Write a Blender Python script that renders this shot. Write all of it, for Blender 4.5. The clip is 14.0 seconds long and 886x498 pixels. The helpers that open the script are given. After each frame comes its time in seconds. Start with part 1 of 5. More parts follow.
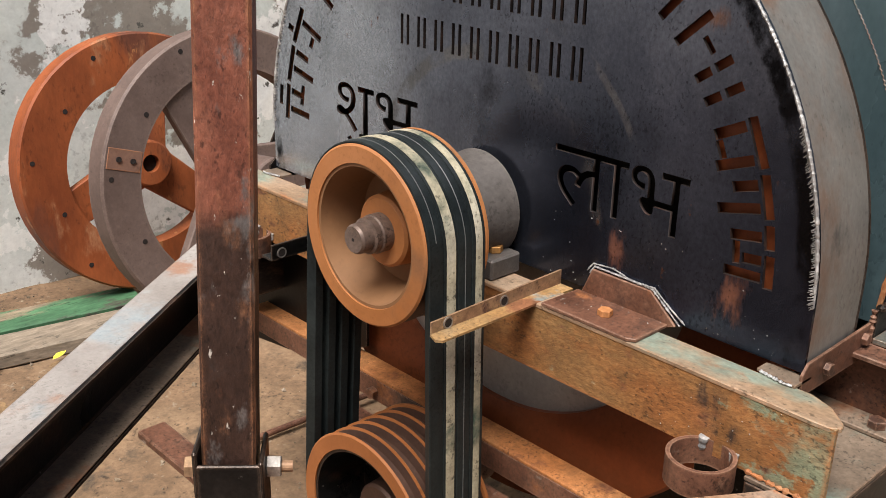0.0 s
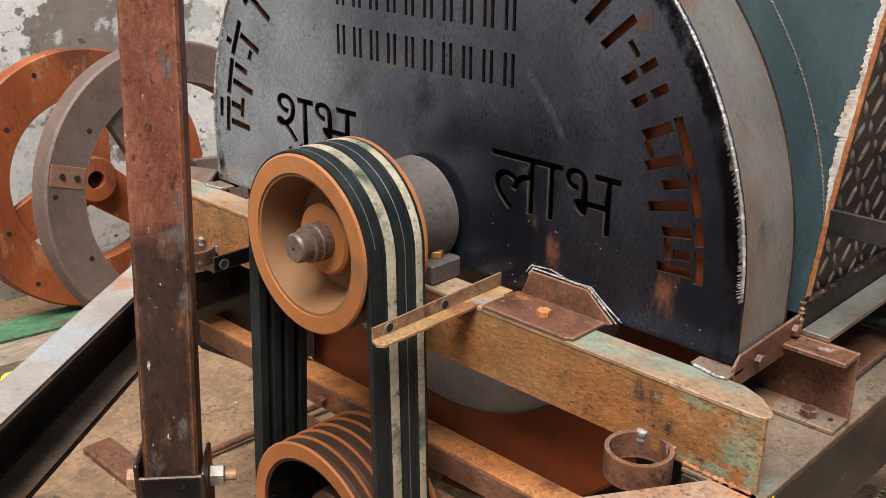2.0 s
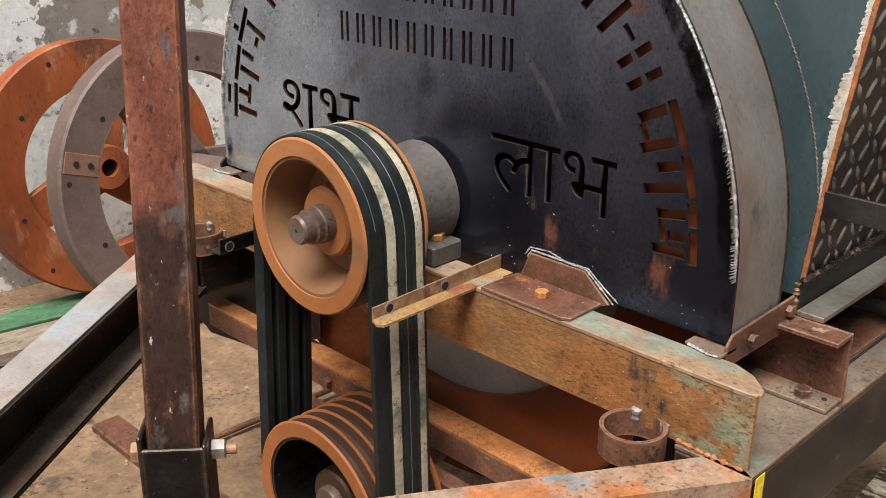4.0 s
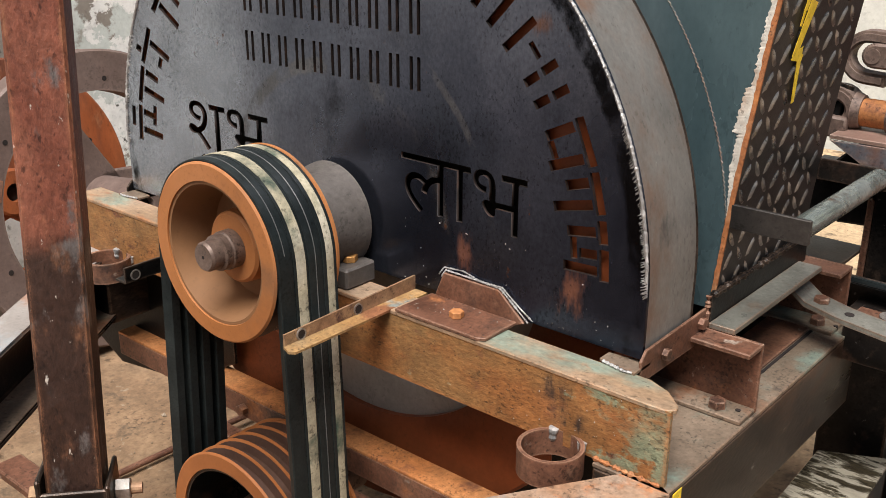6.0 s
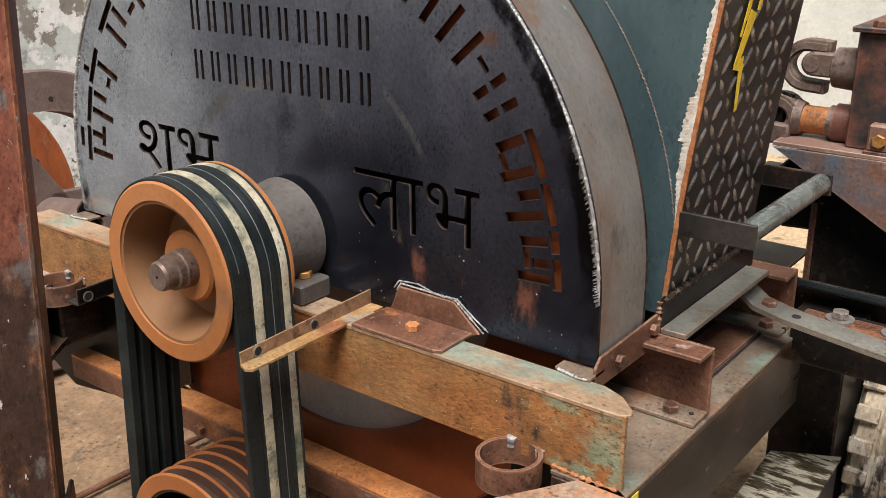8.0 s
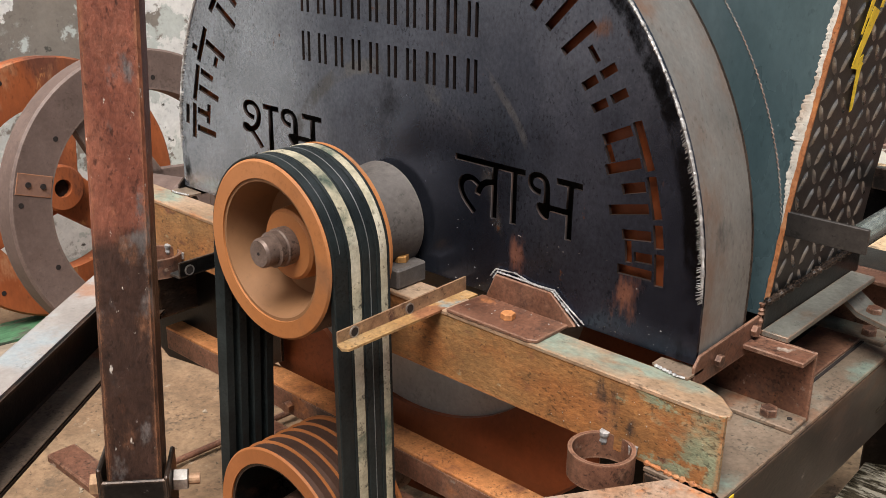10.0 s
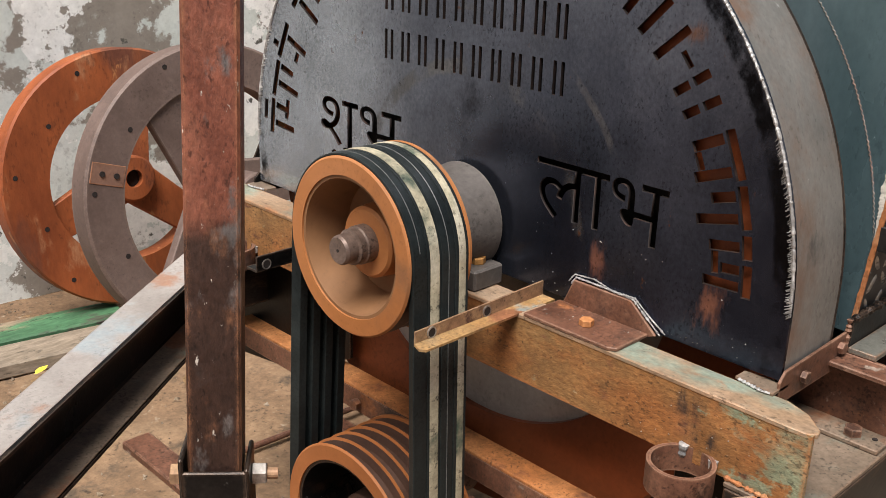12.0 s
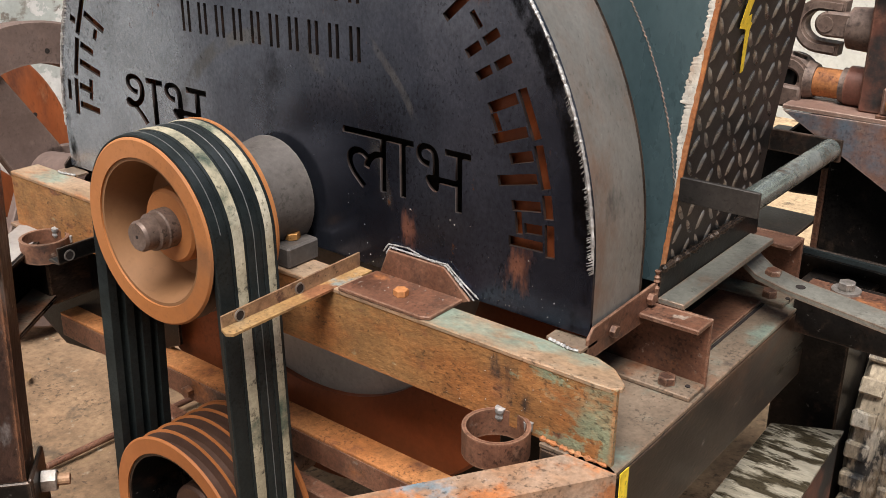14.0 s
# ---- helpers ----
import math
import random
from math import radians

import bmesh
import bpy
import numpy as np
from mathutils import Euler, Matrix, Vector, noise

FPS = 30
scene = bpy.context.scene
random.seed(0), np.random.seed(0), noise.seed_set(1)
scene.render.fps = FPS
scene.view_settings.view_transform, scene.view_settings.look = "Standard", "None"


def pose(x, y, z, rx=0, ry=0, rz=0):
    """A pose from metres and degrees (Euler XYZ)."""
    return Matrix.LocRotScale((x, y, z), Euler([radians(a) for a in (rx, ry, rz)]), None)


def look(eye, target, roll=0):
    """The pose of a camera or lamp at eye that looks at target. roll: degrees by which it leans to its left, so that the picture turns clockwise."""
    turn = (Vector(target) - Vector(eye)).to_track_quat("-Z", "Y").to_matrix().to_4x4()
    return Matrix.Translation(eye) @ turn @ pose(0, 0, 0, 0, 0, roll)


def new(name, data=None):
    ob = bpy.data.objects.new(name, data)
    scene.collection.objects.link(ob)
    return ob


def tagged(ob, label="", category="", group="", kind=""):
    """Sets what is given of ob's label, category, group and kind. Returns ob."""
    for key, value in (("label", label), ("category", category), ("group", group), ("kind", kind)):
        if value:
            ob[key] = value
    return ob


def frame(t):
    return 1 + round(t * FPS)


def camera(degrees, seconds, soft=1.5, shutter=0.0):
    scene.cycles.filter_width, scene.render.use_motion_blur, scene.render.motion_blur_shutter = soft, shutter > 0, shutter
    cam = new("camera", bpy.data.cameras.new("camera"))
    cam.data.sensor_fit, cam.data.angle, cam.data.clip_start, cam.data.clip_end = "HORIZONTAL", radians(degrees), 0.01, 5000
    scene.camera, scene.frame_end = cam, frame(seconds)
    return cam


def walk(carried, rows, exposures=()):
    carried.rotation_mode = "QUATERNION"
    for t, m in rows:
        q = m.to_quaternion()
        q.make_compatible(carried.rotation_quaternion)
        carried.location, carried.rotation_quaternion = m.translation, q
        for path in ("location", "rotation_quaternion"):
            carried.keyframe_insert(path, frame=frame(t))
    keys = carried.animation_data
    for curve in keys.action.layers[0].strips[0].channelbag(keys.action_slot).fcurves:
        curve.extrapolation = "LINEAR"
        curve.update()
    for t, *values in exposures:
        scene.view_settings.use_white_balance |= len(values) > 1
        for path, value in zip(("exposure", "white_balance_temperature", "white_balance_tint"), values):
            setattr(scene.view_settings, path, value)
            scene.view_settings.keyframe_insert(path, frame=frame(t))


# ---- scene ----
cam = camera(47.0, 14.0, 0.85)
PATH = [
    (0, (0.891, -1.044, 1.376), (-0.456, 0.239, 0.643), 1.3),
    (0.5, (0.895, -1.041, 1.377), (-0.429, 0.266, 0.645), 1.4),
    (1, (0.904, -1.039, 1.374), (-0.404, 0.282, 0.636), 0.9),
    (1.5, (0.91, -1.04, 1.375), (-0.388, 0.294, 0.643), 0.7),
    (2, (0.921, -1.04, 1.379), (-0.372, 0.307, 0.663), 0.5),
    (2.5, (0.928, -1.041, 1.38), (-0.37, 0.304, 0.668), 0.5),
    (3, (0.941, -1.042, 1.375), (-0.361, 0.292, 0.651), 0.2),
    (3.2, (0.946, -1.045, 1.375), (-0.368, 0.275, 0.646), 0.2),
    (5.3, (0.96, -1.026, 1.376), (-0.334, 0.306, 0.635), 0.4),
    (5.5, (0.96, -1.022, 1.378), (-0.303, 0.347, 0.648), 0.3),
    (6, (0.954, -1.014, 1.38), (-0.257, 0.411, 0.671), 0.2),
    (6.5, (0.959, -1.009, 1.381), (-0.193, 0.472, 0.687), -0.5),
    (7, (0.973, -1.008, 1.382), (-0.114, 0.521, 0.691), -0.5),
    (7.5, (0.978, -1.011, 1.384), (-0.113, 0.518, 0.698), -0.4),
    (8, (0.961, -1.022, 1.384), (-0.186, 0.466, 0.699), -0.3),
    (10.3, (0.931, -1.042, 1.376), (-0.344, 0.331, 0.673), 1.1),
    (10.5, (0.925, -1.043, 1.377), (-0.362, 0.316, 0.673), 1.3),
    (11, (0.916, -1.048, 1.377), (-0.397, 0.29, 0.682), 1.1),
    (11.5, (0.909, -1.054, 1.377), (-0.414, 0.277, 0.687), 1.5),
    (12, (0.904, -1.059, 1.373), (-0.429, 0.258, 0.674), 1.7),
    (12.5, (0.9, -1.057, 1.373), (-0.445, 0.247, 0.671), 1.4),
    (13, (0.896, -1.05, 1.37), (-0.434, 0.265, 0.663), 1.2),
    (13.5, (0.899, -1.03, 1.37), (-0.374, 0.334, 0.65), 1.7),
    (14, (0.953, -0.966, 1.372), (-0.194, 0.485, 0.612), 0.3),
]
walk(cam, [(t, look(eye, target, roll)) for t, eye, target, roll in PATH])

# ---- sky, sun, exposure ----
world = bpy.data.worlds.new("world")
scene.world = world
world.use_nodes = True
wn = world.node_tree
sky = wn.nodes.new("ShaderNodeTexSky")
sky.sky_type = "NISHITA"
sky.sun_disc = False
sky.sun_elevation = radians(52)
sky.sun_rotation = radians(200)
sky.dust_density = 4.0
sky.air_density = 1.0
sky.ozone_density = 1.0
wn.links.new(sky.outputs["Color"], wn.nodes["Background"].inputs["Color"])
wn.nodes["Background"].inputs["Strength"].default_value = 0.05
sun_data = bpy.data.lights.new("sun", "SUN")
sun_data.energy = 4.8
sun_data.angle = radians(32)
sun_data.color = (1.0, 0.965, 0.93)
sun = new("sun", sun_data)
sun.matrix_world = look((1.1, -2.0, 5.4), (0, 0, 0.8))
scene.view_settings.exposure = 0.63


# ---- materials ----
def surf(name, cols, scale=7.0, rough=(0.55, 0.85), metal=0.0, bump=0.2, grain=120.0, patches=(), stretch=(1, 1, 1), grain_amount=0.35, spec=0.4, detail=7.0, zones=(), mottle=0.26, stains=(), rings=(), edge=None):
    """cols: colour stops over a broad noise; patches: (colour, scale, threshold, softness, roughness change)."""
    m = bpy.data.materials.new(name)
    m.use_nodes = True
    nt = m.node_tree
    N, K = nt.nodes, nt.links
    bsdf = N["Principled BSDF"]
    co = N.new("ShaderNodeTexCoord")
    mp = N.new("ShaderNodeMapping")
    mp.inputs["Scale"].default_value = stretch
    K.new(co.outputs["Object"], mp.inputs["Vector"])

    def noise_tex(s, d=detail, r=0.6, off=0.0):
        n = N.new("ShaderNodeTexNoise")
        n.noise_dimensions = "4D"
        n.inputs["W"].default_value = off
        n.inputs["Scale"].default_value, n.inputs["Detail"].default_value, n.inputs["Roughness"].default_value = s, d, r
        K.new(mp.outputs["Vector"], n.inputs["Vector"])
        return n.outputs["Fac"]

    broad = noise_tex(scale, off=len(name))
    ramp = N.new("ShaderNodeValToRGB")
    e = ramp.color_ramp.elements
    while len(e) < len(cols):
        e.new(0.5)
    for i, c in enumerate(cols):
        e[i].position = 0.3 + 0.4 * i / max(1, len(cols) - 1)
        e[i].color = (*c, 1)
    K.new(broad, ramp.inputs["Fac"])
    colour = ramp.outputs["Color"]
    fine = noise_tex(grain, 3.0, 0.7, 3.3)
    rr = N.new("ShaderNodeMapRange")
    rr.inputs["From Min"].default_value, rr.inputs["From Max"].default_value = 0.3, 0.7
    rr.inputs["To Min"].default_value, rr.inputs["To Max"].default_value = rough
    K.new(broad, rr.inputs["Value"])
    roughness = rr.outputs["Result"]
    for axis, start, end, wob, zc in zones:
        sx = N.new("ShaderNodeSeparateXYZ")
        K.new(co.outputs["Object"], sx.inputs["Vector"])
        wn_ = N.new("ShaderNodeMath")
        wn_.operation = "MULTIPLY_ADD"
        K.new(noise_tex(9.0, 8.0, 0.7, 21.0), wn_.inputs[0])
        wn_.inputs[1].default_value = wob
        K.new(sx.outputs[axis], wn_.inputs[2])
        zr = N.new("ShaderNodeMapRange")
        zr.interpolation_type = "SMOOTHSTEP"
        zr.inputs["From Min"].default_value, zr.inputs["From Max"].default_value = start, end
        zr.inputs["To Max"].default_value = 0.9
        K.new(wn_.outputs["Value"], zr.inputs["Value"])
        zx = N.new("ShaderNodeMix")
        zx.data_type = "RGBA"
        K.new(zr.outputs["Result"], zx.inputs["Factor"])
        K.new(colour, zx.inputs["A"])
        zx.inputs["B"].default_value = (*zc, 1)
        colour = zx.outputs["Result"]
    for sx0, sz0, wx, wz, sc in stains:
        # a run-down rust stain: streaky noise inside a soft oval
        mo = N.new("ShaderNodeMapping")
        mo.inputs["Location"].default_value = (-sx0 / wx, 0, -sz0 / wz)
        mo.inputs["Scale"].default_value = (1 / wx, 0, 1 / wz)
        K.new(co.outputs["Object"], mo.inputs["Vector"])
        ln = N.new("ShaderNodeVectorMath")
        ln.operation = "LENGTH"
        K.new(mo.outputs["Vector"], ln.inputs[0])
        sm = N.new("ShaderNodeMapping")
        sm.inputs["Scale"].default_value = (46.0, 1.0, 13.0)
        K.new(co.outputs["Object"], sm.inputs["Vector"])
        sn = N.new("ShaderNodeTexNoise")
        sn.inputs["Scale"].default_value, sn.inputs["Detail"].default_value, sn.inputs["Roughness"].default_value = 1.0, 6.0, 0.7
        K.new(sm.outputs["Vector"], sn.inputs["Vector"])
        df = N.new("ShaderNodeMath")
        df.operation = "MULTIPLY_ADD"
        K.new(ln.outputs["Value"], df.inputs[0])
        df.inputs[1].default_value = -0.34
        K.new(sn.outputs["Fac"], df.inputs[2])
        sr = N.new("ShaderNodeMapRange")
        sr.interpolation_type = "SMOOTHSTEP"
        sr.inputs["From Min"].default_value, sr.inputs["From Max"].default_value = 0.24, 0.50
        sr.inputs["To Max"].default_value = 0.85
        K.new(df.outputs["Value"], sr.inputs["Value"])
        sxm = N.new("ShaderNodeMix")
        sxm.data_type = "RGBA"
        K.new(sr.outputs["Result"], sxm.inputs["Factor"])
        K.new(colour, sxm.inputs["A"])
        sxm.inputs["B"].default_value = (*sc, 1)
        colour = sxm.outputs["Result"]
        sad = N.new("ShaderNodeMath")
        sad.operation = "MULTIPLY_ADD"
        sad.use_clamp = True
        K.new(sr.outputs["Result"], sad.inputs[0])
        sad.inputs[1].default_value = 0.35
        K.new(roughness, sad.inputs[2])
        roughness = sad.outputs["Value"]
    for rx, rz, r0, r1, wob, th, rc in rings:
        # a ragged band round a centre in the xz plane
        rm = N.new("ShaderNodeMapping")
        rm.inputs["Location"].default_value = (-rx, 0, -rz)
        rm.inputs["Scale"].default_value = (1, 0, 1)
        K.new(co.outputs["Object"], rm.inputs["Vector"])
        rl = N.new("ShaderNodeVectorMath")
        rl.operation = "LENGTH"
        K.new(rm.outputs["Vector"], rl.inputs[0])
        rw = N.new("ShaderNodeMath")
        rw.operation = "MULTIPLY_ADD"
        K.new(noise_tex(38.0, 6.0, 0.7, 31.0 + 9 * r0), rw.inputs[0])
        rw.inputs[1].default_value = wob
        K.new(rl.outputs["Value"], rw.inputs[2])
        half = (r1 - r0) / 2
        rd_ = N.new("ShaderNodeMath")
        rd_.operation = "SUBTRACT"
        K.new(rw.outputs["Value"], rd_.inputs[0])
        rd_.inputs[1].default_value = (r0 + r1) / 2 + wob / 2
        ra = N.new("ShaderNodeMath")
        ra.operation = "ABSOLUTE"
        K.new(rd_.outputs["Value"], ra.inputs[0])
        rg_ = N.new("ShaderNodeMapRange")
        rg_.interpolation_type = "SMOOTHSTEP"
        rg_.inputs["From Min"].default_value, rg_.inputs["From Max"].default_value = half, half * 0.45
        K.new(ra.outputs["Value"], rg_.inputs["Value"])
        rt_ = N.new("ShaderNodeMapRange")
        rt_.interpolation_type = "SMOOTHSTEP"
        rt_.inputs["From Min"].default_value, rt_.inputs["From Max"].default_value = th - 0.06, th + 0.06
        K.new(noise_tex(6.0, 7.0, 0.7, 44.0 + 5 * r0), rt_.inputs["Value"])
        rp_ = N.new("ShaderNodeMath")
        rp_.operation = "MULTIPLY"
        K.new(rg_.outputs["Result"], rp_.inputs[0])
        K.new(rt_.outputs["Result"], rp_.inputs[1])
        rx_ = N.new("ShaderNodeMix")
        rx_.data_type = "RGBA"
        K.new(rp_.outputs["Value"], rx_.inputs["Factor"])
        K.new(colour, rx_.inputs["A"])
        rx_.inputs["B"].default_value = (*rc, 1)
        colour = rx_.outputs["Result"]
    for k, (pc, ps, th, so, dr) in enumerate(patches):
        pn = noise_tex(ps, 8.0, 0.65, 12.6 + 4 * k)
        st = N.new("ShaderNodeMapRange")
        st.interpolation_type = "SMOOTHSTEP"
        st.inputs["From Min"].default_value, st.inputs["From Max"].default_value = th - so, th + so
        K.new(pn, st.inputs["Value"])
        mx = N.new("ShaderNodeMix")
        mx.data_type = "RGBA"
        K.new(st.outputs["Result"], mx.inputs["Factor"])
        K.new(colour, mx.inputs["A"])
        mx.inputs["B"].default_value = (*pc, 1)
        colour = mx.outputs["Result"]
        ad = N.new("ShaderNodeMath")
        ad.operation = "MULTIPLY_ADD"
        ad.use_clamp = True
        K.new(st.outputs["Result"], ad.inputs[0])
        ad.inputs[1].default_value = dr
        K.new(roughness, ad.inputs[2])
        roughness = ad.outputs["Value"]
    if edge:
        # rubbed or rust-bled arrises, broken up by noise
        bv = N.new("ShaderNodeBevel")
        bv.samples = 4
        bv.inputs["Radius"].default_value = edge[1]
        ge = N.new("ShaderNodeNewGeometry")
        dt = N.new("ShaderNodeVectorMath")
        dt.operation = "DOT_PRODUCT"
        K.new(bv.outputs["Normal"], dt.inputs[0])
        K.new(ge.outputs["Normal"], dt.inputs[1])
        en = N.new("ShaderNodeMath")
        en.operation = "MULTIPLY_ADD"
        K.new(noise_tex(28.0, 6.0, 0.7, 17.0), en.inputs[0])
        en.inputs[1].default_value = -0.45
        K.new(dt.outputs["Value"], en.inputs[2])
        er = N.new("ShaderNodeMapRange")
        er.interpolation_type = "SMOOTHSTEP"
        er.inputs["From Min"].default_value, er.inputs["From Max"].default_value = 0.76, 0.62
        er.inputs["To Max"].default_value = edge[2]
        K.new(en.outputs["Value"], er.inputs["Value"])
        ex = N.new("ShaderNodeMix")
        ex.data_type = "RGBA"
        K.new(er.outputs["Result"], ex.inputs["Factor"])
        K.new(colour, ex.inputs["A"])
        ex.inputs["B"].default_value = (*edge[0], 1)
        colour = ex.outputs["Result"]
    gm = N.new("ShaderNodeMapRange")
    gm.inputs["From Min"].default_value, gm.inputs["From Max"].default_value = 0.25, 0.75
    gm.inputs["To Min"].default_value, gm.inputs["To Max"].default_value = 1 - grain_amount, 1 + grain_amount
    K.new(fine, gm.inputs["Value"])
    mul = N.new("ShaderNodeMix")
    mul.data_type, mul.blend_type = "RGBA", "MULTIPLY"
    mul.inputs["Factor"].default_value = 1.0
    K.new(colour, mul.inputs["A"])
    K.new(gm.outputs["Result"], mul.inputs["B"])
    mid = noise_tex(min(scale * 5, 60.0), 5.0, 0.65, 7.7)
    pits = noise_tex(grain * 1.2, 3.0, 0.6, 9.1)
    tone = N.new("ShaderNodeMapRange")
    tone.inputs["From Min"].default_value, tone.inputs["From Max"].default_value = 0.32, 0.68
    tone.inputs["To Min"].default_value, tone.inputs["To Max"].default_value = 1 - mottle, 1 + mottle
    K.new(mid, tone.inputs["Value"])
    pm = N.new("ShaderNodeMapRange")
    pm.inputs["From Min"].default_value, pm.inputs["From Max"].default_value = 0.56, 0.66
    pm.inputs["To Min"].default_value, pm.inputs["To Max"].default_value = 1.0, 1 - min(0.85, 2.2 * mottle)
    pc_ = N.new("ShaderNodeMath")
    pc_.operation = "MULTIPLY_ADD"
    K.new(noise_tex(scale * 2.2, 5.0, 0.7, 27.0), pc_.inputs[0])
    pc_.inputs[1].default_value = 0.7
    K.new(pits, pc_.inputs[2])
    ps_ = N.new("ShaderNodeMath")
    ps_.operation = "SUBTRACT"
    K.new(pc_.outputs["Value"], ps_.inputs[0])
    ps_.inputs[1].default_value = 0.39
    K.new(ps_.outputs["Value"], pm.inputs["Value"])
    tp = N.new("ShaderNodeMath")
    tp.operation = "MULTIPLY"
    K.new(tone.outputs["Result"], tp.inputs[0])
    K.new(pm.outputs["Result"], tp.inputs[1])
    mul2 = N.new("ShaderNodeMix")
    mul2.data_type, mul2.blend_type = "RGBA", "MULTIPLY"
    mul2.inputs["Factor"].default_value = 1.0
    K.new(mul.outputs["Result"], mul2.inputs["A"])
    K.new(tp.outputs["Value"], mul2.inputs["B"])
    K.new(mul2.outputs["Result"], bsdf.inputs["Base Color"])
    K.new(roughness, bsdf.inputs["Roughness"])
    bsdf.inputs["Metallic"].default_value = metal
    bsdf.inputs["Specular IOR Level"].default_value = spec
    if bump:
        b = N.new("ShaderNodeBump")
        b.inputs["Strength"].default_value = bump * 0.55
        b.inputs["Distance"].default_value = 0.004
        ms = N.new("ShaderNodeMath")
        ms.operation = "ADD"
        K.new(noise_tex(scale * 4, 8.0, 0.7, 5.5), ms.inputs[0])
        K.new(fine, ms.inputs[1])
        K.new(ms.outputs["Value"], b.inputs["Height"])
        K.new(b.outputs["Normal"], bsdf.inputs["Normal"])
    return m


# Zones paint a pale sheen into the plate towards the left and the top.
M_SCALE = surf("mill_scale_steel", [(0.015, 0.017, 0.029), (0.037, 0.043, 0.066), (0.088, 0.098, 0.135)], 2.6, (0.20, 0.33), 0.9, 0.03, 190,
               [((0.030, 0.031, 0.040), 5.0, 0.66, 0.08, 0.05), ((0.45, 0.45, 0.46), 130.0, 0.69, 0.02, 0.1), ((0.20, 0.09, 0.05), 24.0, 0.69, 0.03, 0.25)], grain_amount=0.3, mottle=0.2,
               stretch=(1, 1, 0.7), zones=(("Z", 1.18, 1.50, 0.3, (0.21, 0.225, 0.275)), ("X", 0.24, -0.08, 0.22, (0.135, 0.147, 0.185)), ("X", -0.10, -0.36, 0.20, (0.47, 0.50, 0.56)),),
               stains=((0.13, 0.880, 0.026, 0.046, (0.27, 0.12, 0.08)), (0.305, 0.872, 0.045, 0.050, (0.28, 0.12, 0.075)), (0.24, 1.20, 0.03, 0.02, (0.18, 0.09, 0.055))),
               rings=((-0.127, 0.884, 0.512, 0.541, 0.022, 0.53, (0.008, 0.008, 0.010)), (-0.127, 0.884, 0.205, 0.235, 0.012, 0.52, (0.16, 0.16, 0.17)), (-0.127, 0.884, 0.30, 0.315, 0.008, 0.56, (0.15, 0.15, 0.165))))
# Cut walls coloured dark to stand in for the shade inside the letters.
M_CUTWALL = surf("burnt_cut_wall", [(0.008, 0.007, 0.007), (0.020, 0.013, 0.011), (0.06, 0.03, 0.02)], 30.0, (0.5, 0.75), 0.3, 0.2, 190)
M_SIDE = surf("grey_rolled_steel", [(0.115, 0.113, 0.106), (0.175, 0.168, 0.156), (0.235, 0.222, 0.205)], 3.2, (0.34, 0.58), 0.5, 0.08, 160,
              [((0.19, 0.115, 0.08), 4.0, 0.545, 0.08, 0.1), ((0.06, 0.058, 0.056), 5.5, 0.61, 0.05, 0.1), ((0.34, 0.33, 0.31), 60.0, 0.69, 0.02, 0.0)], stretch=(1, 1, 0.55), grain_amount=0.16, mottle=0.13)
M_BEAM = surf("rusted_olive_painted_steel", [(0.195, 0.082, 0.027), (0.235, 0.108, 0.037), (0.215, 0.126, 0.050)], 6.0, (0.5, 0.8), 0.1, 0.6, 190,
              [((0.12, 0.045, 0.025), 22.0, 0.63, 0.05, 0.1), ((0.27, 0.105, 0.032), 9.0, 0.56, 0.07, 0.05), ((0.30, 0.23, 0.13), 40.0, 0.66, 0.04, 0.0)], grain_amount=0.4, stretch=(0.7, 1, 1.2),
              zones=(("X", 1.085, 1.13, 1.3, (0.18, 0.215, 0.14)),), stains=((0.335, 0.760, 0.034, 0.060, (0.020, 0.016, 0.015)), (0.375, 0.735, 0.014, 0.03, (0.02, 0.016, 0.015))), edge=((0.33, 0.12, 0.035), 0.012, 0.75))
M_FLANGE = surf("scuffed_green_paint_on_rust", [(0.22, 0.145, 0.085), (0.28, 0.185, 0.115), (0.32, 0.235, 0.165)], 7.0, (0.36, 0.68), 0.15, 0.2, 160,
                [((0.20, 0.235, 0.185), 6.0, 0.575, 0.06, 0.0), ((0.30, 0.12, 0.05), 9.0, 0.60, 0.05, 0.1), ((0.10, 0.06, 0.04), 34.0, 0.65, 0.04, 0.1)], stretch=(0.6, 1, 1), grain_amount=0.3, edge=((0.36, 0.17, 0.07), 0.006, 0.7))
M_RUSTB = surf("brown_rust", [(0.075, 0.032, 0.020), (0.140, 0.062, 0.037), (0.205, 0.105, 0.064)], 6.0, (0.38, 0.72), 0.15, 0.28, 160,
               [((0.045, 0.028, 0.023), 9.0, 0.60, 0.07, -0.05), ((0.30, 0.115, 0.042), 8.0, 0.635, 0.05, 0.1), ((0.26, 0.20, 0.16), 26.0, 0.66, 0.03, 0.0)], grain_amount=0.4, edge=((0.30, 0.18, 0.12), 0.005, 0.6))
M_ORANGE = surf("orange_rust", [(0.30, 0.105, 0.03), (0.38, 0.15, 0.05), (0.46, 0.21, 0.08)], 7.0, (0.6, 0.85), 0.05, 0.25, 150,
                [((0.16, 0.06, 0.03), 12.0, 0.60, 0.07, 0.0)], grain_amount=0.35)
M_PULLEY = surf("rust_filmed_cast_iron", [(0.30, 0.104, 0.029), (0.37, 0.140, 0.043), (0.40, 0.168, 0.064)], 3.0, (0.5, 0.68), 0.1, 0.04, 130,
                [((0.22, 0.10, 0.045), 6.0, 0.64, 0.10, 0.05)], grain_amount=0.06, mottle=0.07)
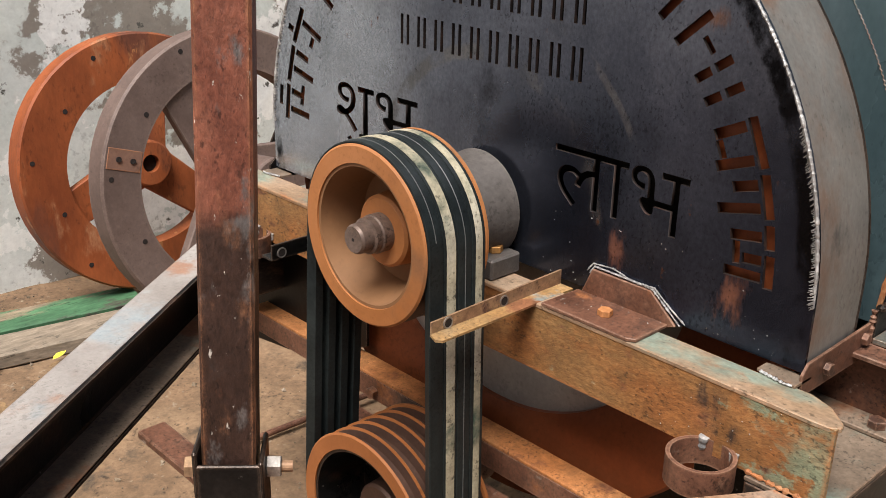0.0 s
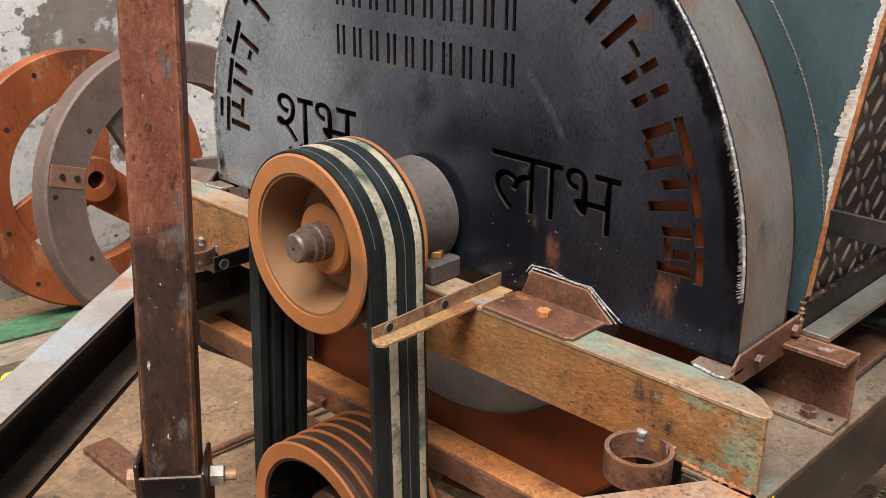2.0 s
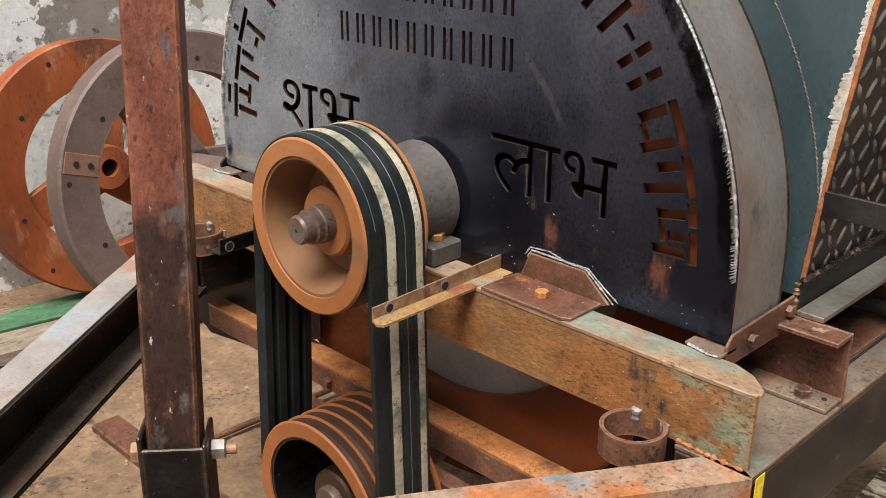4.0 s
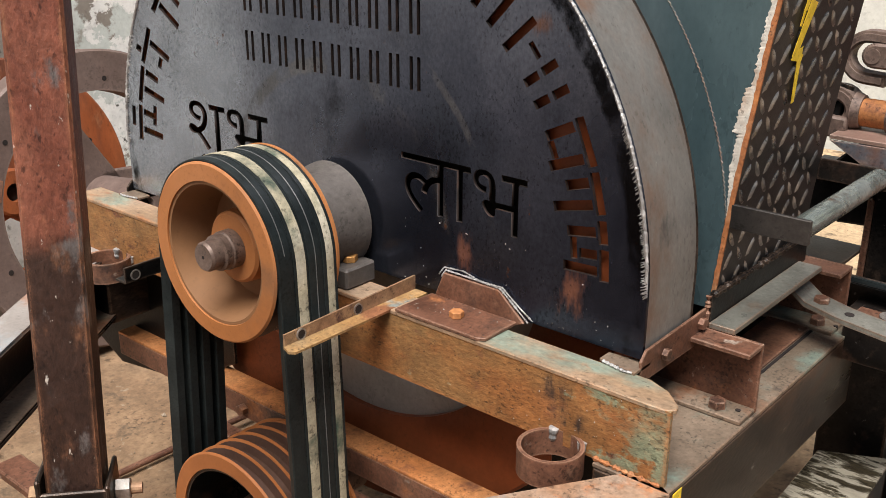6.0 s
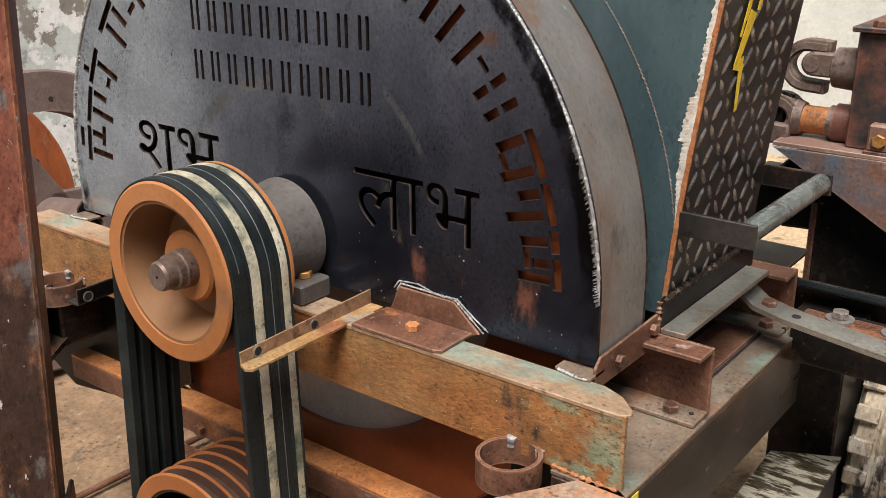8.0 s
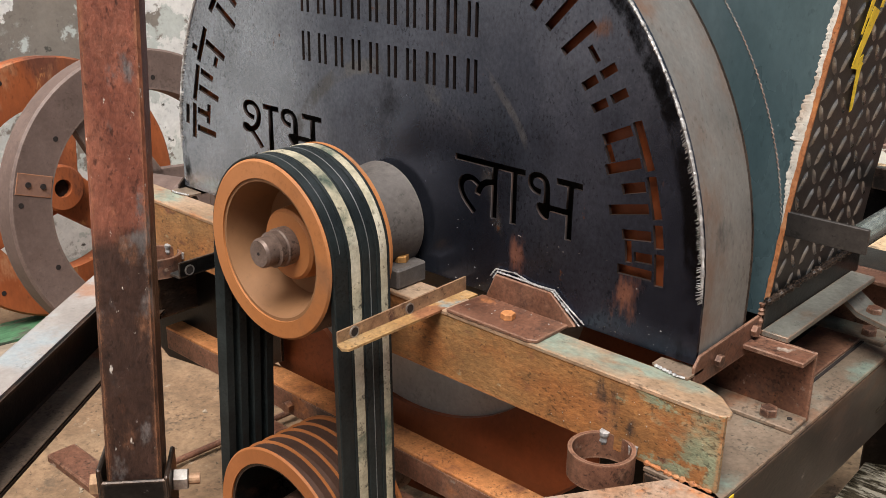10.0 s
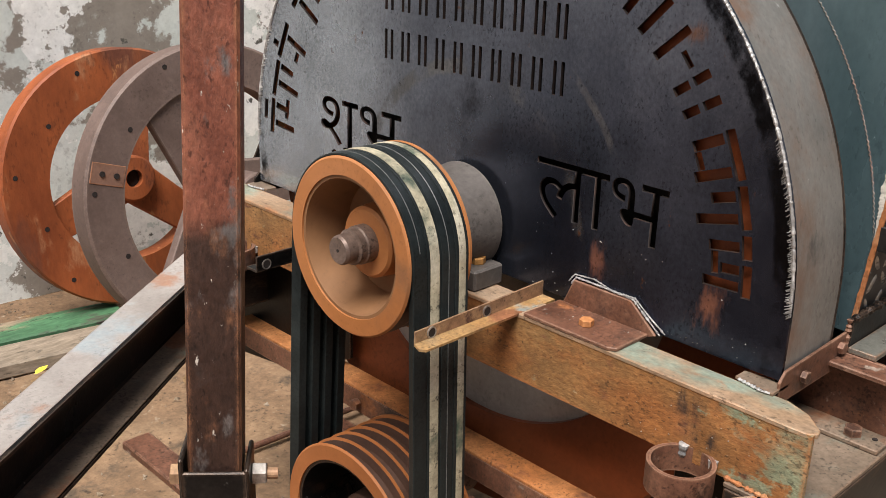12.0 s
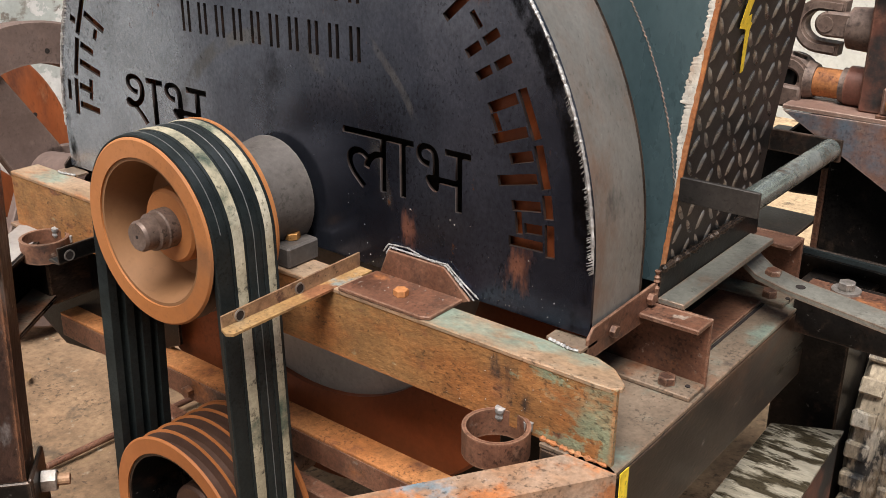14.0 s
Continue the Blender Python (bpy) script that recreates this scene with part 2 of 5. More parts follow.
M_PULLEY2 = surf("dull_rust_cast_iron", [(0.25, 0.086, 0.025), (0.32, 0.112, 0.034), (0.35, 0.138, 0.050)], 3.0, (0.5, 0.68), 0.1, 0.04, 130, grain_amount=0.08, mottle=0.1)
M_DUST = surf("brown_dusty_iron", [(0.175, 0.082, 0.035), (0.225, 0.112, 0.050), (0.27, 0.148, 0.074)], 3.0, (0.6, 0.8), 0.05, 0.03, 120, grain_amount=0.06, mottle=0.06)
M_GROOVE = surf("polished_groove_iron", [(0.060, 0.034, 0.026), (0.095, 0.050, 0.034)], 8.0, (0.35, 0.5), 0.4, 0.03, 150, grain_amount=0.12, mottle=0.1)
M_HUB = surf("worn_shaft_steel", [(0.095, 0.062, 0.048), (0.145, 0.100, 0.080), (0.20, 0.145, 0.120)], 14.0, (0.38, 0.58), 0.35, 0.12, 160, grain_amount=0.3)
M_CAST = surf("grey_cast_iron", [(0.066, 0.056, 0.050), (0.095, 0.083, 0.075), (0.125, 0.110, 0.100)], 7.0, (0.42, 0.66), 0.2, 0.35, 120, grain_amount=0.22, mottle=0.14, edge=((0.20, 0.17, 0.15), 0.005, 0.5))
M_BELT = surf("black_rubber_belt", [(0.007, 0.009, 0.010), (0.014, 0.018, 0.018), (0.026, 0.032, 0.031)], 4.0, (0.36, 0.55), 0.0, 0.08, 180, grain_amount=0.4, spec=0.25)
M_BELT_PALE = surf("scuffed_cream_print", [(0.26, 0.24, 0.17), (0.42, 0.37, 0.26), (0.56, 0.53, 0.45)], 5.0, (0.45, 0.65), 0.0, 0.08, 180,
                   [((0.03, 0.06, 0.045), 4.5, 0.58, 0.05, 0.0), ((0.015, 0.016, 0.016), 30.0, 0.63, 0.05, 0.0)], grain_amount=0.25, spec=0.3)
# Black steel, also used as the shade in gaps, letters and the lower pulley.
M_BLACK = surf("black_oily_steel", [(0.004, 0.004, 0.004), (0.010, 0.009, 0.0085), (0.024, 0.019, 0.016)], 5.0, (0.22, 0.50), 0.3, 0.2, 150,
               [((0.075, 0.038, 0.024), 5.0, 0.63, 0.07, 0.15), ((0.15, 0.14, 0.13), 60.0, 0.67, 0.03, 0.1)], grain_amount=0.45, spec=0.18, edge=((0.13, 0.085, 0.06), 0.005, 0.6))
M_MEMBER = surf("oily_brown_black_steel", [(0.010, 0.009, 0.008), (0.026, 0.020, 0.017), (0.058, 0.044, 0.035)], 4.0, (0.22, 0.46), 0.3, 0.2, 150,
                [((0.11, 0.055, 0.032), 5.0, 0.60, 0.08, 0.1), ((0.20, 0.18, 0.16), 45.0, 0.68, 0.03, 0.1)], grain_amount=0.4, spec=0.3, stretch=(1, 0.6, 1.4), edge=((0.22, 0.13, 0.08), 0.008, 0.7))
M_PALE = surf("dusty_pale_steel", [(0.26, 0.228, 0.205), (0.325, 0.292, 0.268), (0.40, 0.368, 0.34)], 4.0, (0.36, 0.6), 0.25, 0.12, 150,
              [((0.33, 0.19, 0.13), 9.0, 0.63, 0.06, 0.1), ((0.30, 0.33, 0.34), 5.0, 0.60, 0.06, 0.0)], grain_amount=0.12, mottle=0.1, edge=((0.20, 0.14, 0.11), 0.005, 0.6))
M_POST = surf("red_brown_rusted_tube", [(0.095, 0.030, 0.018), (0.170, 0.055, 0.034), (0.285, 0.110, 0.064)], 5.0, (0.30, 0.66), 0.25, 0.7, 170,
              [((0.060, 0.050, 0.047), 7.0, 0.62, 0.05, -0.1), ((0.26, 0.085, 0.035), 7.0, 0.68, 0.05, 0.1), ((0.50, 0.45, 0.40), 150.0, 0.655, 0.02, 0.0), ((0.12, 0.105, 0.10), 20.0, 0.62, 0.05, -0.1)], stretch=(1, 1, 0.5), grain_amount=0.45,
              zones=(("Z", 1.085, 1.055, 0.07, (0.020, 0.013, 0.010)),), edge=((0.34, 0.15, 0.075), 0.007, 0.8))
M_GREEN = surf("dark_green_painted_steel", [(0.030, 0.058, 0.067), (0.078, 0.120, 0.132), (0.180, 0.226, 0.242)], 2.2, (0.2, 0.4), 0.35, 0.04, 130,
               [((0.22, 0.09, 0.05), 7.0, 0.71, 0.02, 0.3), ((0.20, 0.22, 0.22), 70.0, 0.69, 0.02, 0.1)], grain_amount=0.1, mottle=0.09, stretch=(1, 1, 0.5))
M_TREAD = surf("black_tread_plate", [(0.018, 0.017, 0.017), (0.036, 0.033, 0.031), (0.060, 0.053, 0.048)], 5.0, (0.28, 0.5), 0.5, 0.12, 140,
               [((0.13, 0.075, 0.05), 12.0, 0.66, 0.05, 0.2)], grain_amount=0.3, mottle=0.2)
M_PIPE = surf("rubbed_green_pipe", [(0.13, 0.16, 0.14), (0.24, 0.27, 0.25), (0.36, 0.38, 0.36)], 16.0, (0.16, 0.34), 0.7, 0.05, 140, [((0.12, 0.07, 0.045), 14.0, 0.62, 0.05, 0.2)], grain_amount=0.25)
M_LOZ = surf("worn_bright_lozenge", [(0.10, 0.095, 0.092), (0.22, 0.21, 0.205), (0.36, 0.35, 0.34)], 16.0, (0.2, 0.38), 0.8, 0.05, 150, grain_amount=0.2)
M_WELD = surf("bright_weld_metal", [(0.20, 0.19, 0.185), (0.38, 0.37, 0.36), (0.60, 0.59, 0.58)], 60.0, (0.35, 0.6), 0.5, 0.5, 200, grain_amount=0.3)
M_CUTEDGE = surf("pale_primer_smear", [(0.42, 0.39, 0.34), (0.54, 0.51, 0.45), (0.36, 0.25, 0.17)], 18.0, (0.6, 0.85), 0.0, 0.3, 150, grain_amount=0.2)
M_RUSTEDGE = surf("orange_cut_edge", [(0.38, 0.15, 0.05), (0.30, 0.11, 0.04), (0.44, 0.24, 0.12)], 22.0, (0.6, 0.85), 0.1, 0.3, 150)
M_BRASS = surf("yellow_plated_bolt", [(0.36, 0.16, 0.05), (0.42, 0.22, 0.07)], 30.0, (0.4, 0.6), 0.5, 0.15, 160)
M_NUT = surf("dirty_zinc_bolt", [(0.17, 0.145, 0.125), (0.26, 0.235, 0.21), (0.34, 0.32, 0.30)], 30.0, (0.3, 0.5), 0.6, 0.1, 160)
M_YELLOW = surf("yellow_paint", [(0.75, 0.50, 0.02), (0.82, 0.60, 0.04)], 14.0, (0.45, 0.65), 0.0, 0.1, 120, grain_amount=0.12)
M_YSTEEL = surf("yellow_dusted_angle", [(0.30, 0.145, 0.050), (0.33, 0.195, 0.080), (0.27, 0.215, 0.14)], 8.0, (0.5, 0.75), 0.15, 0.25, 150,
                [((0.22, 0.24, 0.22), 14.0, 0.58, 0.06, 0.0), ((0.22, 0.09, 0.04), 16.0, 0.60, 0.05, 0.1)])
M_ANGLE = surf("brown_angle_iron", [(0.19, 0.10, 0.06), (0.26, 0.15, 0.085), (0.32, 0.21, 0.11)], 14.0, (0.5, 0.75), 0.2, 0.25, 150,
               [((0.10, 0.05, 0.035), 22.0, 0.62, 0.05, 0.1)])
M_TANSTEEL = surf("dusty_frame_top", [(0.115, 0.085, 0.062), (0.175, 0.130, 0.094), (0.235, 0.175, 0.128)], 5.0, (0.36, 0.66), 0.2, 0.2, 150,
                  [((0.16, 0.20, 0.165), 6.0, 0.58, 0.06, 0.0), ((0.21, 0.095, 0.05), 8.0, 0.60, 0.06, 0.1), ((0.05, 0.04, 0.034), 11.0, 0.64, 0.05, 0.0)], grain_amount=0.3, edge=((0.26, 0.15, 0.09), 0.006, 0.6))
M_DRAW = surf("orange_blue_flaked_paint", [(0.29, 0.125, 0.055), (0.28, 0.165, 0.10), (0.27, 0.22, 0.175)], 6.0, (0.5, 0.8), 0.1, 0.3, 140,
              [((0.15, 0.20, 0.23), 9.0, 0.63, 0.05, 0.0), ((0.36, 0.13, 0.045), 10.0, 0.54, 0.05, 0.1)], grain_amount=0.35)
M_GREYDISC = surf("polished_grey_disc", [(0.27, 0.255, 0.24), (0.34, 0.32, 0.30)], 4.0, (0.35, 0.5), 0.3, 0.05, 120, grain_amount=0.12, mottle=0.08)
M_ROTOR = surf("red_rust_rotor", [(0.115, 0.028, 0.009), (0.165, 0.041, 0.013), (0.215, 0.060, 0.019)], 4.0, (0.32, 0.52), 0.3, 0.08, 120, grain_amount=0.15, mottle=0.1)
M_WHEELR = surf("orange_rust_casting", [(0.17, 0.040, 0.012), (0.29, 0.074, 0.020), (0.38, 0.130, 0.050)], 3.2, (0.55, 0.8), 0.1, 0.25, 90,
                [((0.13, 0.042, 0.022), 4.0, 0.58, 0.07, 0.0), ((0.42, 0.20, 0.10), 5.0, 0.61, 0.05, 0.0), ((0.40, 0.16, 0.06), 11.0, 0.64, 0.02, 0.0)], stretch=(1, 1, 0.4), grain_amount=0.14, mottle=0.14)
M_PAD = surf("rubbed_joint_pad", [(0.17, 0.090, 0.062), (0.22, 0.120, 0.085)], 9.0, (0.55, 0.75), 0.1, 0.15, 120, grain_amount=0.15, mottle=0.12, edge=((0.34, 0.13, 0.05), 0.008, 0.7))
M_WHEELG = surf("brown_grey_casting", [(0.092, 0.060, 0.050), (0.130, 0.088, 0.074), (0.172, 0.122, 0.104)], 4.0, (0.5, 0.75), 0.1, 0.15, 100,
                [((0.20, 0.105, 0.075), 4.0, 0.64, 0.07, 0.0)], grain_amount=0.14, mottle=0.12, edge=((0.24, 0.18, 0.15), 0.012, 0.5))
M_HOLE = surf("dark_bore", [(0.012, 0.008, 0.007), (0.02, 0.014, 0.012)], 20.0, (0.7, 0.9), 0.0, 0.0, 100)
M_WALL = surf("peeling_whitewash", [(0.50, 0.55, 0.51), (0.60, 0.64, 0.605), (0.74, 0.755, 0.73)], 1.6, (0.8, 0.95), 0.0, 0.4, 45,
              [((0.27, 0.24, 0.205), 2.1, 0.512, 0.010, 0.0), ((0.84, 0.84, 0.81), 3.0, 0.545, 0.008, 0.0), ((0.10, 0.095, 0.08), 15.0, 0.64, 0.02, 0.0), ((0.36, 0.35, 0.31), 8.0, 0.63, 0.03, 0.0)], grain_amount=0.12, mottle=0.1)
M_WALL2 = surf("old_plain_whitewash", [(0.40, 0.42, 0.40), (0.48, 0.49, 0.46), (0.56, 0.565, 0.53)], 1.5, (0.8, 0.95), 0.0, 0.3, 40,
               [((0.33, 0.33, 0.30), 3.0, 0.60, 0.05, 0.0)], grain_amount=0.1, mottle=0.08)
M_EARTH = surf("trodden_earth", [(0.125, 0.074, 0.040), (0.172, 0.106, 0.060), (0.215, 0.142, 0.084)], 3.0, (0.85, 0.98), 0.0, 0.9, 60,
               [((0.08, 0.055, 0.035), 9.0, 0.60, 0.06, 0.0), ((0.26, 0.20, 0.14), 22.0, 0.65, 0.04, 0.0)], grain_amount=0.3, zones=(("Y", 1.5, 2.7, 1.4, (0.38, 0.275, 0.165)),))
M_PLANKG = surf("green_painted_plank", [(0.042, 0.110, 0.052), (0.062, 0.155, 0.072)], 9.0, (0.6, 0.85), 0.0, 0.3, 90,
                [((0.20, 0.15, 0.10), 7.0, 0.56, 0.04, 0.0), ((0.06, 0.05, 0.04), 14.0, 0.62, 0.04, 0.0)], stretch=(1, 0.3, 1))
M_PLANK = surf("weathered_plank", [(0.18, 0.14, 0.10), (0.25, 0.20, 0.15)], 14.0, (0.7, 0.9), 0.0, 0.4, 90, stretch=(1, 0.25, 1))
M_TYRE = surf("muddy_tyre_rubber", [(0.025, 0.025, 0.027), (0.048, 0.046, 0.045), (0.085, 0.077, 0.070)], 10.0, (0.6, 0.9), 0.0, 0.6, 130,
              [((0.35, 0.285, 0.205), 12.0, 0.45, 0.05, 0.1), ((0.52, 0.46, 0.375), 24.0, 0.56, 0.03, 0.0), ((0.020, 0.021, 0.024), 17.0, 0.58, 0.04, -0.2)], grain_amount=0.45, stretch=(1, 1, 0.45))
M_GUSSET = surf("rust_and_blue_plate", [(0.15, 0.078, 0.055), (0.20, 0.108, 0.080), (0.24, 0.145, 0.115)], 3.5, (0.36, 0.62), 0.2, 0.18, 130,
                [((0.30, 0.13, 0.06), 9.0, 0.62, 0.05, 0.1), ((0.105, 0.140, 0.175), 5.0, 0.55, 0.08, 0.0), ((0.36, 0.27, 0.20), 24.0, 0.69, 0.03, 0.0)], grain_amount=0.25, mottle=0.16, edge=((0.42, 0.31, 0.24), 0.006, 0.8))
M_BOX = surf("stained_red_box", [(0.105, 0.042, 0.030), (0.155, 0.066, 0.047), (0.19, 0.092, 0.066)], 4.0, (0.36, 0.62), 0.2, 0.15, 130,
             [((0.028, 0.030, 0.030), 4.2, 0.555, 0.06, 0.0), ((0.26, 0.115, 0.06), 10.0, 0.64, 0.04, 0.1)], grain_amount=0.2, mottle=0.15, edge=((0.30, 0.15, 0.10), 0.006, 0.7))
M_WET = surf("wet_rippled_sheet", [(0.20, 0.175, 0.13), (0.27, 0.24, 0.185), (0.33, 0.30, 0.24)], 6.0, (0.2, 0.42), 0.1, 0.2, 60, [((0.04, 0.032, 0.02), 9.0, 0.52, 0.035, -0.2)], stretch=(1.1, 3.4, 1), grain_amount=0.2)
M_FLAT = surf("worn_grey_flat_bar", [(0.15, 0.148, 0.128), (0.225, 0.222, 0.192), (0.30, 0.29, 0.25)], 6.0, (0.24, 0.48), 0.45, 0.15, 150, [((0.17, 0.085, 0.05), 9.0, 0.60, 0.06, 0.1), ((0.06, 0.05, 0.042), 22.0, 0.66, 0.04, 0.0)], grain_amount=0.25, mottle=0.16, edge=((0.30, 0.16, 0.09), 0.006, 0.75))
M_LINE = surf("dull_grey_line", [(0.07, 0.075, 0.075), (0.11, 0.115, 0.11)], 6.0, (0.45, 0.6), 0.0, 0.05, 150)
M_LEAF = surf("yellow_leaf", [(0.62, 0.50, 0.05), (0.70, 0.58, 0.10)], 20.0, (0.5, 0.7), 0.0, 0.2, 90)


# ---- builders ----
def part(name, bm, material, parent=None, label=""):
    me = bpy.data.meshes.new(name)
    bmesh.ops.recalc_face_normals(bm, faces=bm.faces)
    bm.to_mesh(me)
    bm.free()
    me.materials.append(material)
    ob = new(name, me)
    if parent is not None:
        ob.parent = parent
        if parent.type == "EMPTY":
            ob.matrix_parent_inverse = parent.matrix_basis.inverted()
    if label:
        tagged(ob, label)
    return ob


def thing(name, base, label, category, group=""):
    e = new(name)
    e.empty_display_size = 0.05
    e.location = base
    e.matrix_basis = Matrix.Translation(base)
    return tagged(e, label, category, group)


def smooth(ob, angle=40):
    for p in ob.data.polygons:
        p.use_smooth = True
    ob.data.set_sharp_from_angle(angle=radians(angle))
    return ob


def box(x0, x1, y0, y1, z0, z1, bevel=0.0015, m=None, bm=None):
    own = bmesh.new()
    r = bmesh.ops.create_cube(own, size=1.0)
    bmesh.ops.scale(own, vec=(x1 - x0, y1 - y0, z1 - z0), verts=own.verts)
    bmesh.ops.translate(own, vec=((x0 + x1) / 2, (y0 + y1) / 2, (z0 + z1) / 2), verts=own.verts)
    if bevel:
        bmesh.ops.bevel(own, geom=own.edges[:], offset=bevel, segments=1, affect="EDGES")
    return into(own, m, bm)


def into(own, m=None, bm=None):
    if m is not None:
        bmesh.ops.transform(own, matrix=m, verts=own.verts)
    if bm is None:
        return own
    me = bpy.data.meshes.new("join")
    own.to_mesh(me)
    own.free()
    bm.from_mesh(me)
    bpy.data.meshes.remove(me)
    return bm


def prism(pts, a0, a1, axis="y", bevel=0.0, m=None, bm=None):
    """A polygon pushed along an axis: pts are (x, z) for y, (y, z) for x, (x, y) for z."""
    own = bmesh.new()

    def at(p, a):
        return {"y": (p[0], a, p[1]), "x": (a, p[0], p[1]), "z": (p[0], p[1], a)}[axis]

    lo = [own.verts.new(at(p, a0)) for p in pts]
    hi = [own.verts.new(at(p, a1)) for p in pts]
    own.faces.new(lo)
    own.faces.new(list(reversed(hi)))
    n = len(pts)
    for i in range(n):
        own.faces.new((lo[i], hi[i], hi[(i + 1) % n], lo[(i + 1) % n]))
    bmesh.ops.recalc_face_normals(own, faces=own.faces)
    if bevel:
        bmesh.ops.bevel(own, geom=own.edges[:], offset=bevel, segments=1, affect="EDGES")
    return into(own, m, bm)


def lathe(profile, seg=64, m=None, bm=None, a0=0.0, a1=360.0):
    """A closed profile of (radius, y) turned round the y axis."""
    own = bmesh.new()
    full = abs(a1 - a0) > 359.9
    rings = []
    for i in range(seg if full else seg + 1):
        a = radians(a0 + (a1 - a0) * i / seg)
        rings.append([own.verts.new((r * math.cos(a), y, r * math.sin(a))) for r, y in profile])
    n = len(profile)
    for i in range(seg):
        A, B = rings[i], rings[(i + 1) % len(rings)]
        for j in range(n):
            own.faces.new((A[j], A[(j + 1) % n], B[(j + 1) % n], B[j]))
    if not full:
        own.faces.new(rings[0])
        own.faces.new(list(reversed(rings[-1])))
    bmesh.ops.remove_doubles(own, verts=own.verts, dist=1e-6)
    return into(own, m, bm)


def rod(p, q, r, seg=16, bm=None, r2=None):
    own = bmesh.new()
    p, q = Vector(p), Vector(q)
    d = q - p
    bmesh.ops.create_cone(own, cap_ends=True, segments=seg, radius1=r, radius2=r if r2 is None else r2, depth=d.length)
    return into(own, Matrix.Translation((p + q) / 2) @ d.to_track_quat("Z", "Y").to_matrix().to_4x4(), bm)


def hexhead(at, normal, r=0.011, h=0.009, turn=10.0, bm=None):
    own = bmesh.new()
    bmesh.ops.create_cone(own, cap_ends=True, segments=6, radius1=r, radius2=r * 0.97, depth=h)
    bmesh.ops.bevel(own, geom=[e for e in own.edges if abs(e.verts[0].co.z - e.verts[1].co.z) < 1e-6], offset=r * 0.08, segments=1, affect="EDGES")
    n = Vector(normal)
    m = Matrix.Translation(Vector(at) + n * h / 2) @ n.to_track_quat("Z", "Y").to_matrix().to_4x4() @ pose(0, 0, 0, 0, 0, turn)
    return into(own, m, bm)


def chan_profile(h, w, t=0.006):
    """A rolled C section: web along u = 0, flanges towards +u, from v = 0 up to h."""
    return [(0, 0), (w, 0), (w, t * 0.8), (t * 1.6, t * 1.2), (t, t * 2.0), (t, h - t * 2.0), (t * 1.6, h - t * 1.2), (w, h - t * 0.8), (w, h), (0, h)]


def angle_profile(a, b, t=0.004):
    return [(0, 0), (a, 0), (a, t), (t * 1.5, t), (t, t * 1.5), (t, b), (0, b)]


def bar_run(p, q, profile, up=(0, 0, 1), side=1):
    """A profile (u sideways, v up) swept in a straight line from p to q; side -1 turns it to the other hand."""
    p, q = Vector(p), Vector(q)
    d = (q - p).normalized()
    upv = Vector(up)
    u = d.cross(upv).normalized() * side
    v = u.cross(d).normalized() * side
    if v.dot(upv) < 0:
        v = -v
    own = bmesh.new()
    A = [own.verts.new(p + u * a + v * b) for a, b in profile]
    B = [own.verts.new(q + u * a + v * b) for a, b in profile]
    own.faces.new(A)
    own.faces.new(list(reversed(B)))
    n = len(profile)
    for i in range(n):
        own.faces.new((A[i], B[i], B[(i + 1) % n], A[(i + 1) % n]))
    bmesh.ops.recalc_face_normals(own, faces=own.faces)
    return own


def bead(points, r=0.004, wob=0.45, seg=7, bm=None, step=0.004, seed=1):
    """A rippled weld bead along a polyline."""
    rnd = random.Random(seed)
    own = bmesh.new()
    pts = []
    for a, b in zip(points, points[1:]):
        a, b = Vector(a), Vector(b)
        k = max(1, int((b - a).length / step))
        pts += [a.lerp(b, i / k) for i in range(k)]
    pts.append(Vector(points[-1]))
    rings = []
    for i, p in enumerate(pts):
        d = (pts[min(i + 1, len(pts) - 1)] - pts[max(i - 1, 0)]).normalized()
        qm = d.to_track_quat("Z", "Y").to_matrix()
        rr = r * (1 + wob * (rnd.random() - 0.5) * 2)
        rings.append([own.verts.new(p + qm @ Vector((rr * math.cos(2 * math.pi * j / seg), rr * math.sin(2 * math.pi * j / seg), 0))) for j in range(seg)])
    for A, B in zip(rings, rings[1:]):
        for j in range(seg):
            own.faces.new((A[j], A[(j + 1) % seg], B[(j + 1) % seg], B[j]))
    own.faces.new(rings[0])
    own.faces.new(list(reversed(rings[-1])))
    return into(own, None, bm)


def cut(ob, cutter_bm):
    """Takes the cutter's volume out of ob's mesh."""
    me = bpy.data.meshes.new("cutter")
    bmesh.ops.recalc_face_normals(cutter_bm, faces=cutter_bm.faces)
    cutter_bm.to_mesh(me)
    cutter_bm.free()
    c = new("cutter", me)
    mod = ob.modifiers.new("cut", "BOOLEAN")
    mod.operation, mod.object, mod.solver = "DIFFERENCE", c, "EXACT"
    mod.use_self = True
    dg = bpy.context.evaluated_depsgraph_get()
    done = bpy.data.meshes.new_from_object(ob.evaluated_get(dg))
    ob.modifiers.clear()
    ob.data = done
    bpy.data.objects.remove(c)
    return ob


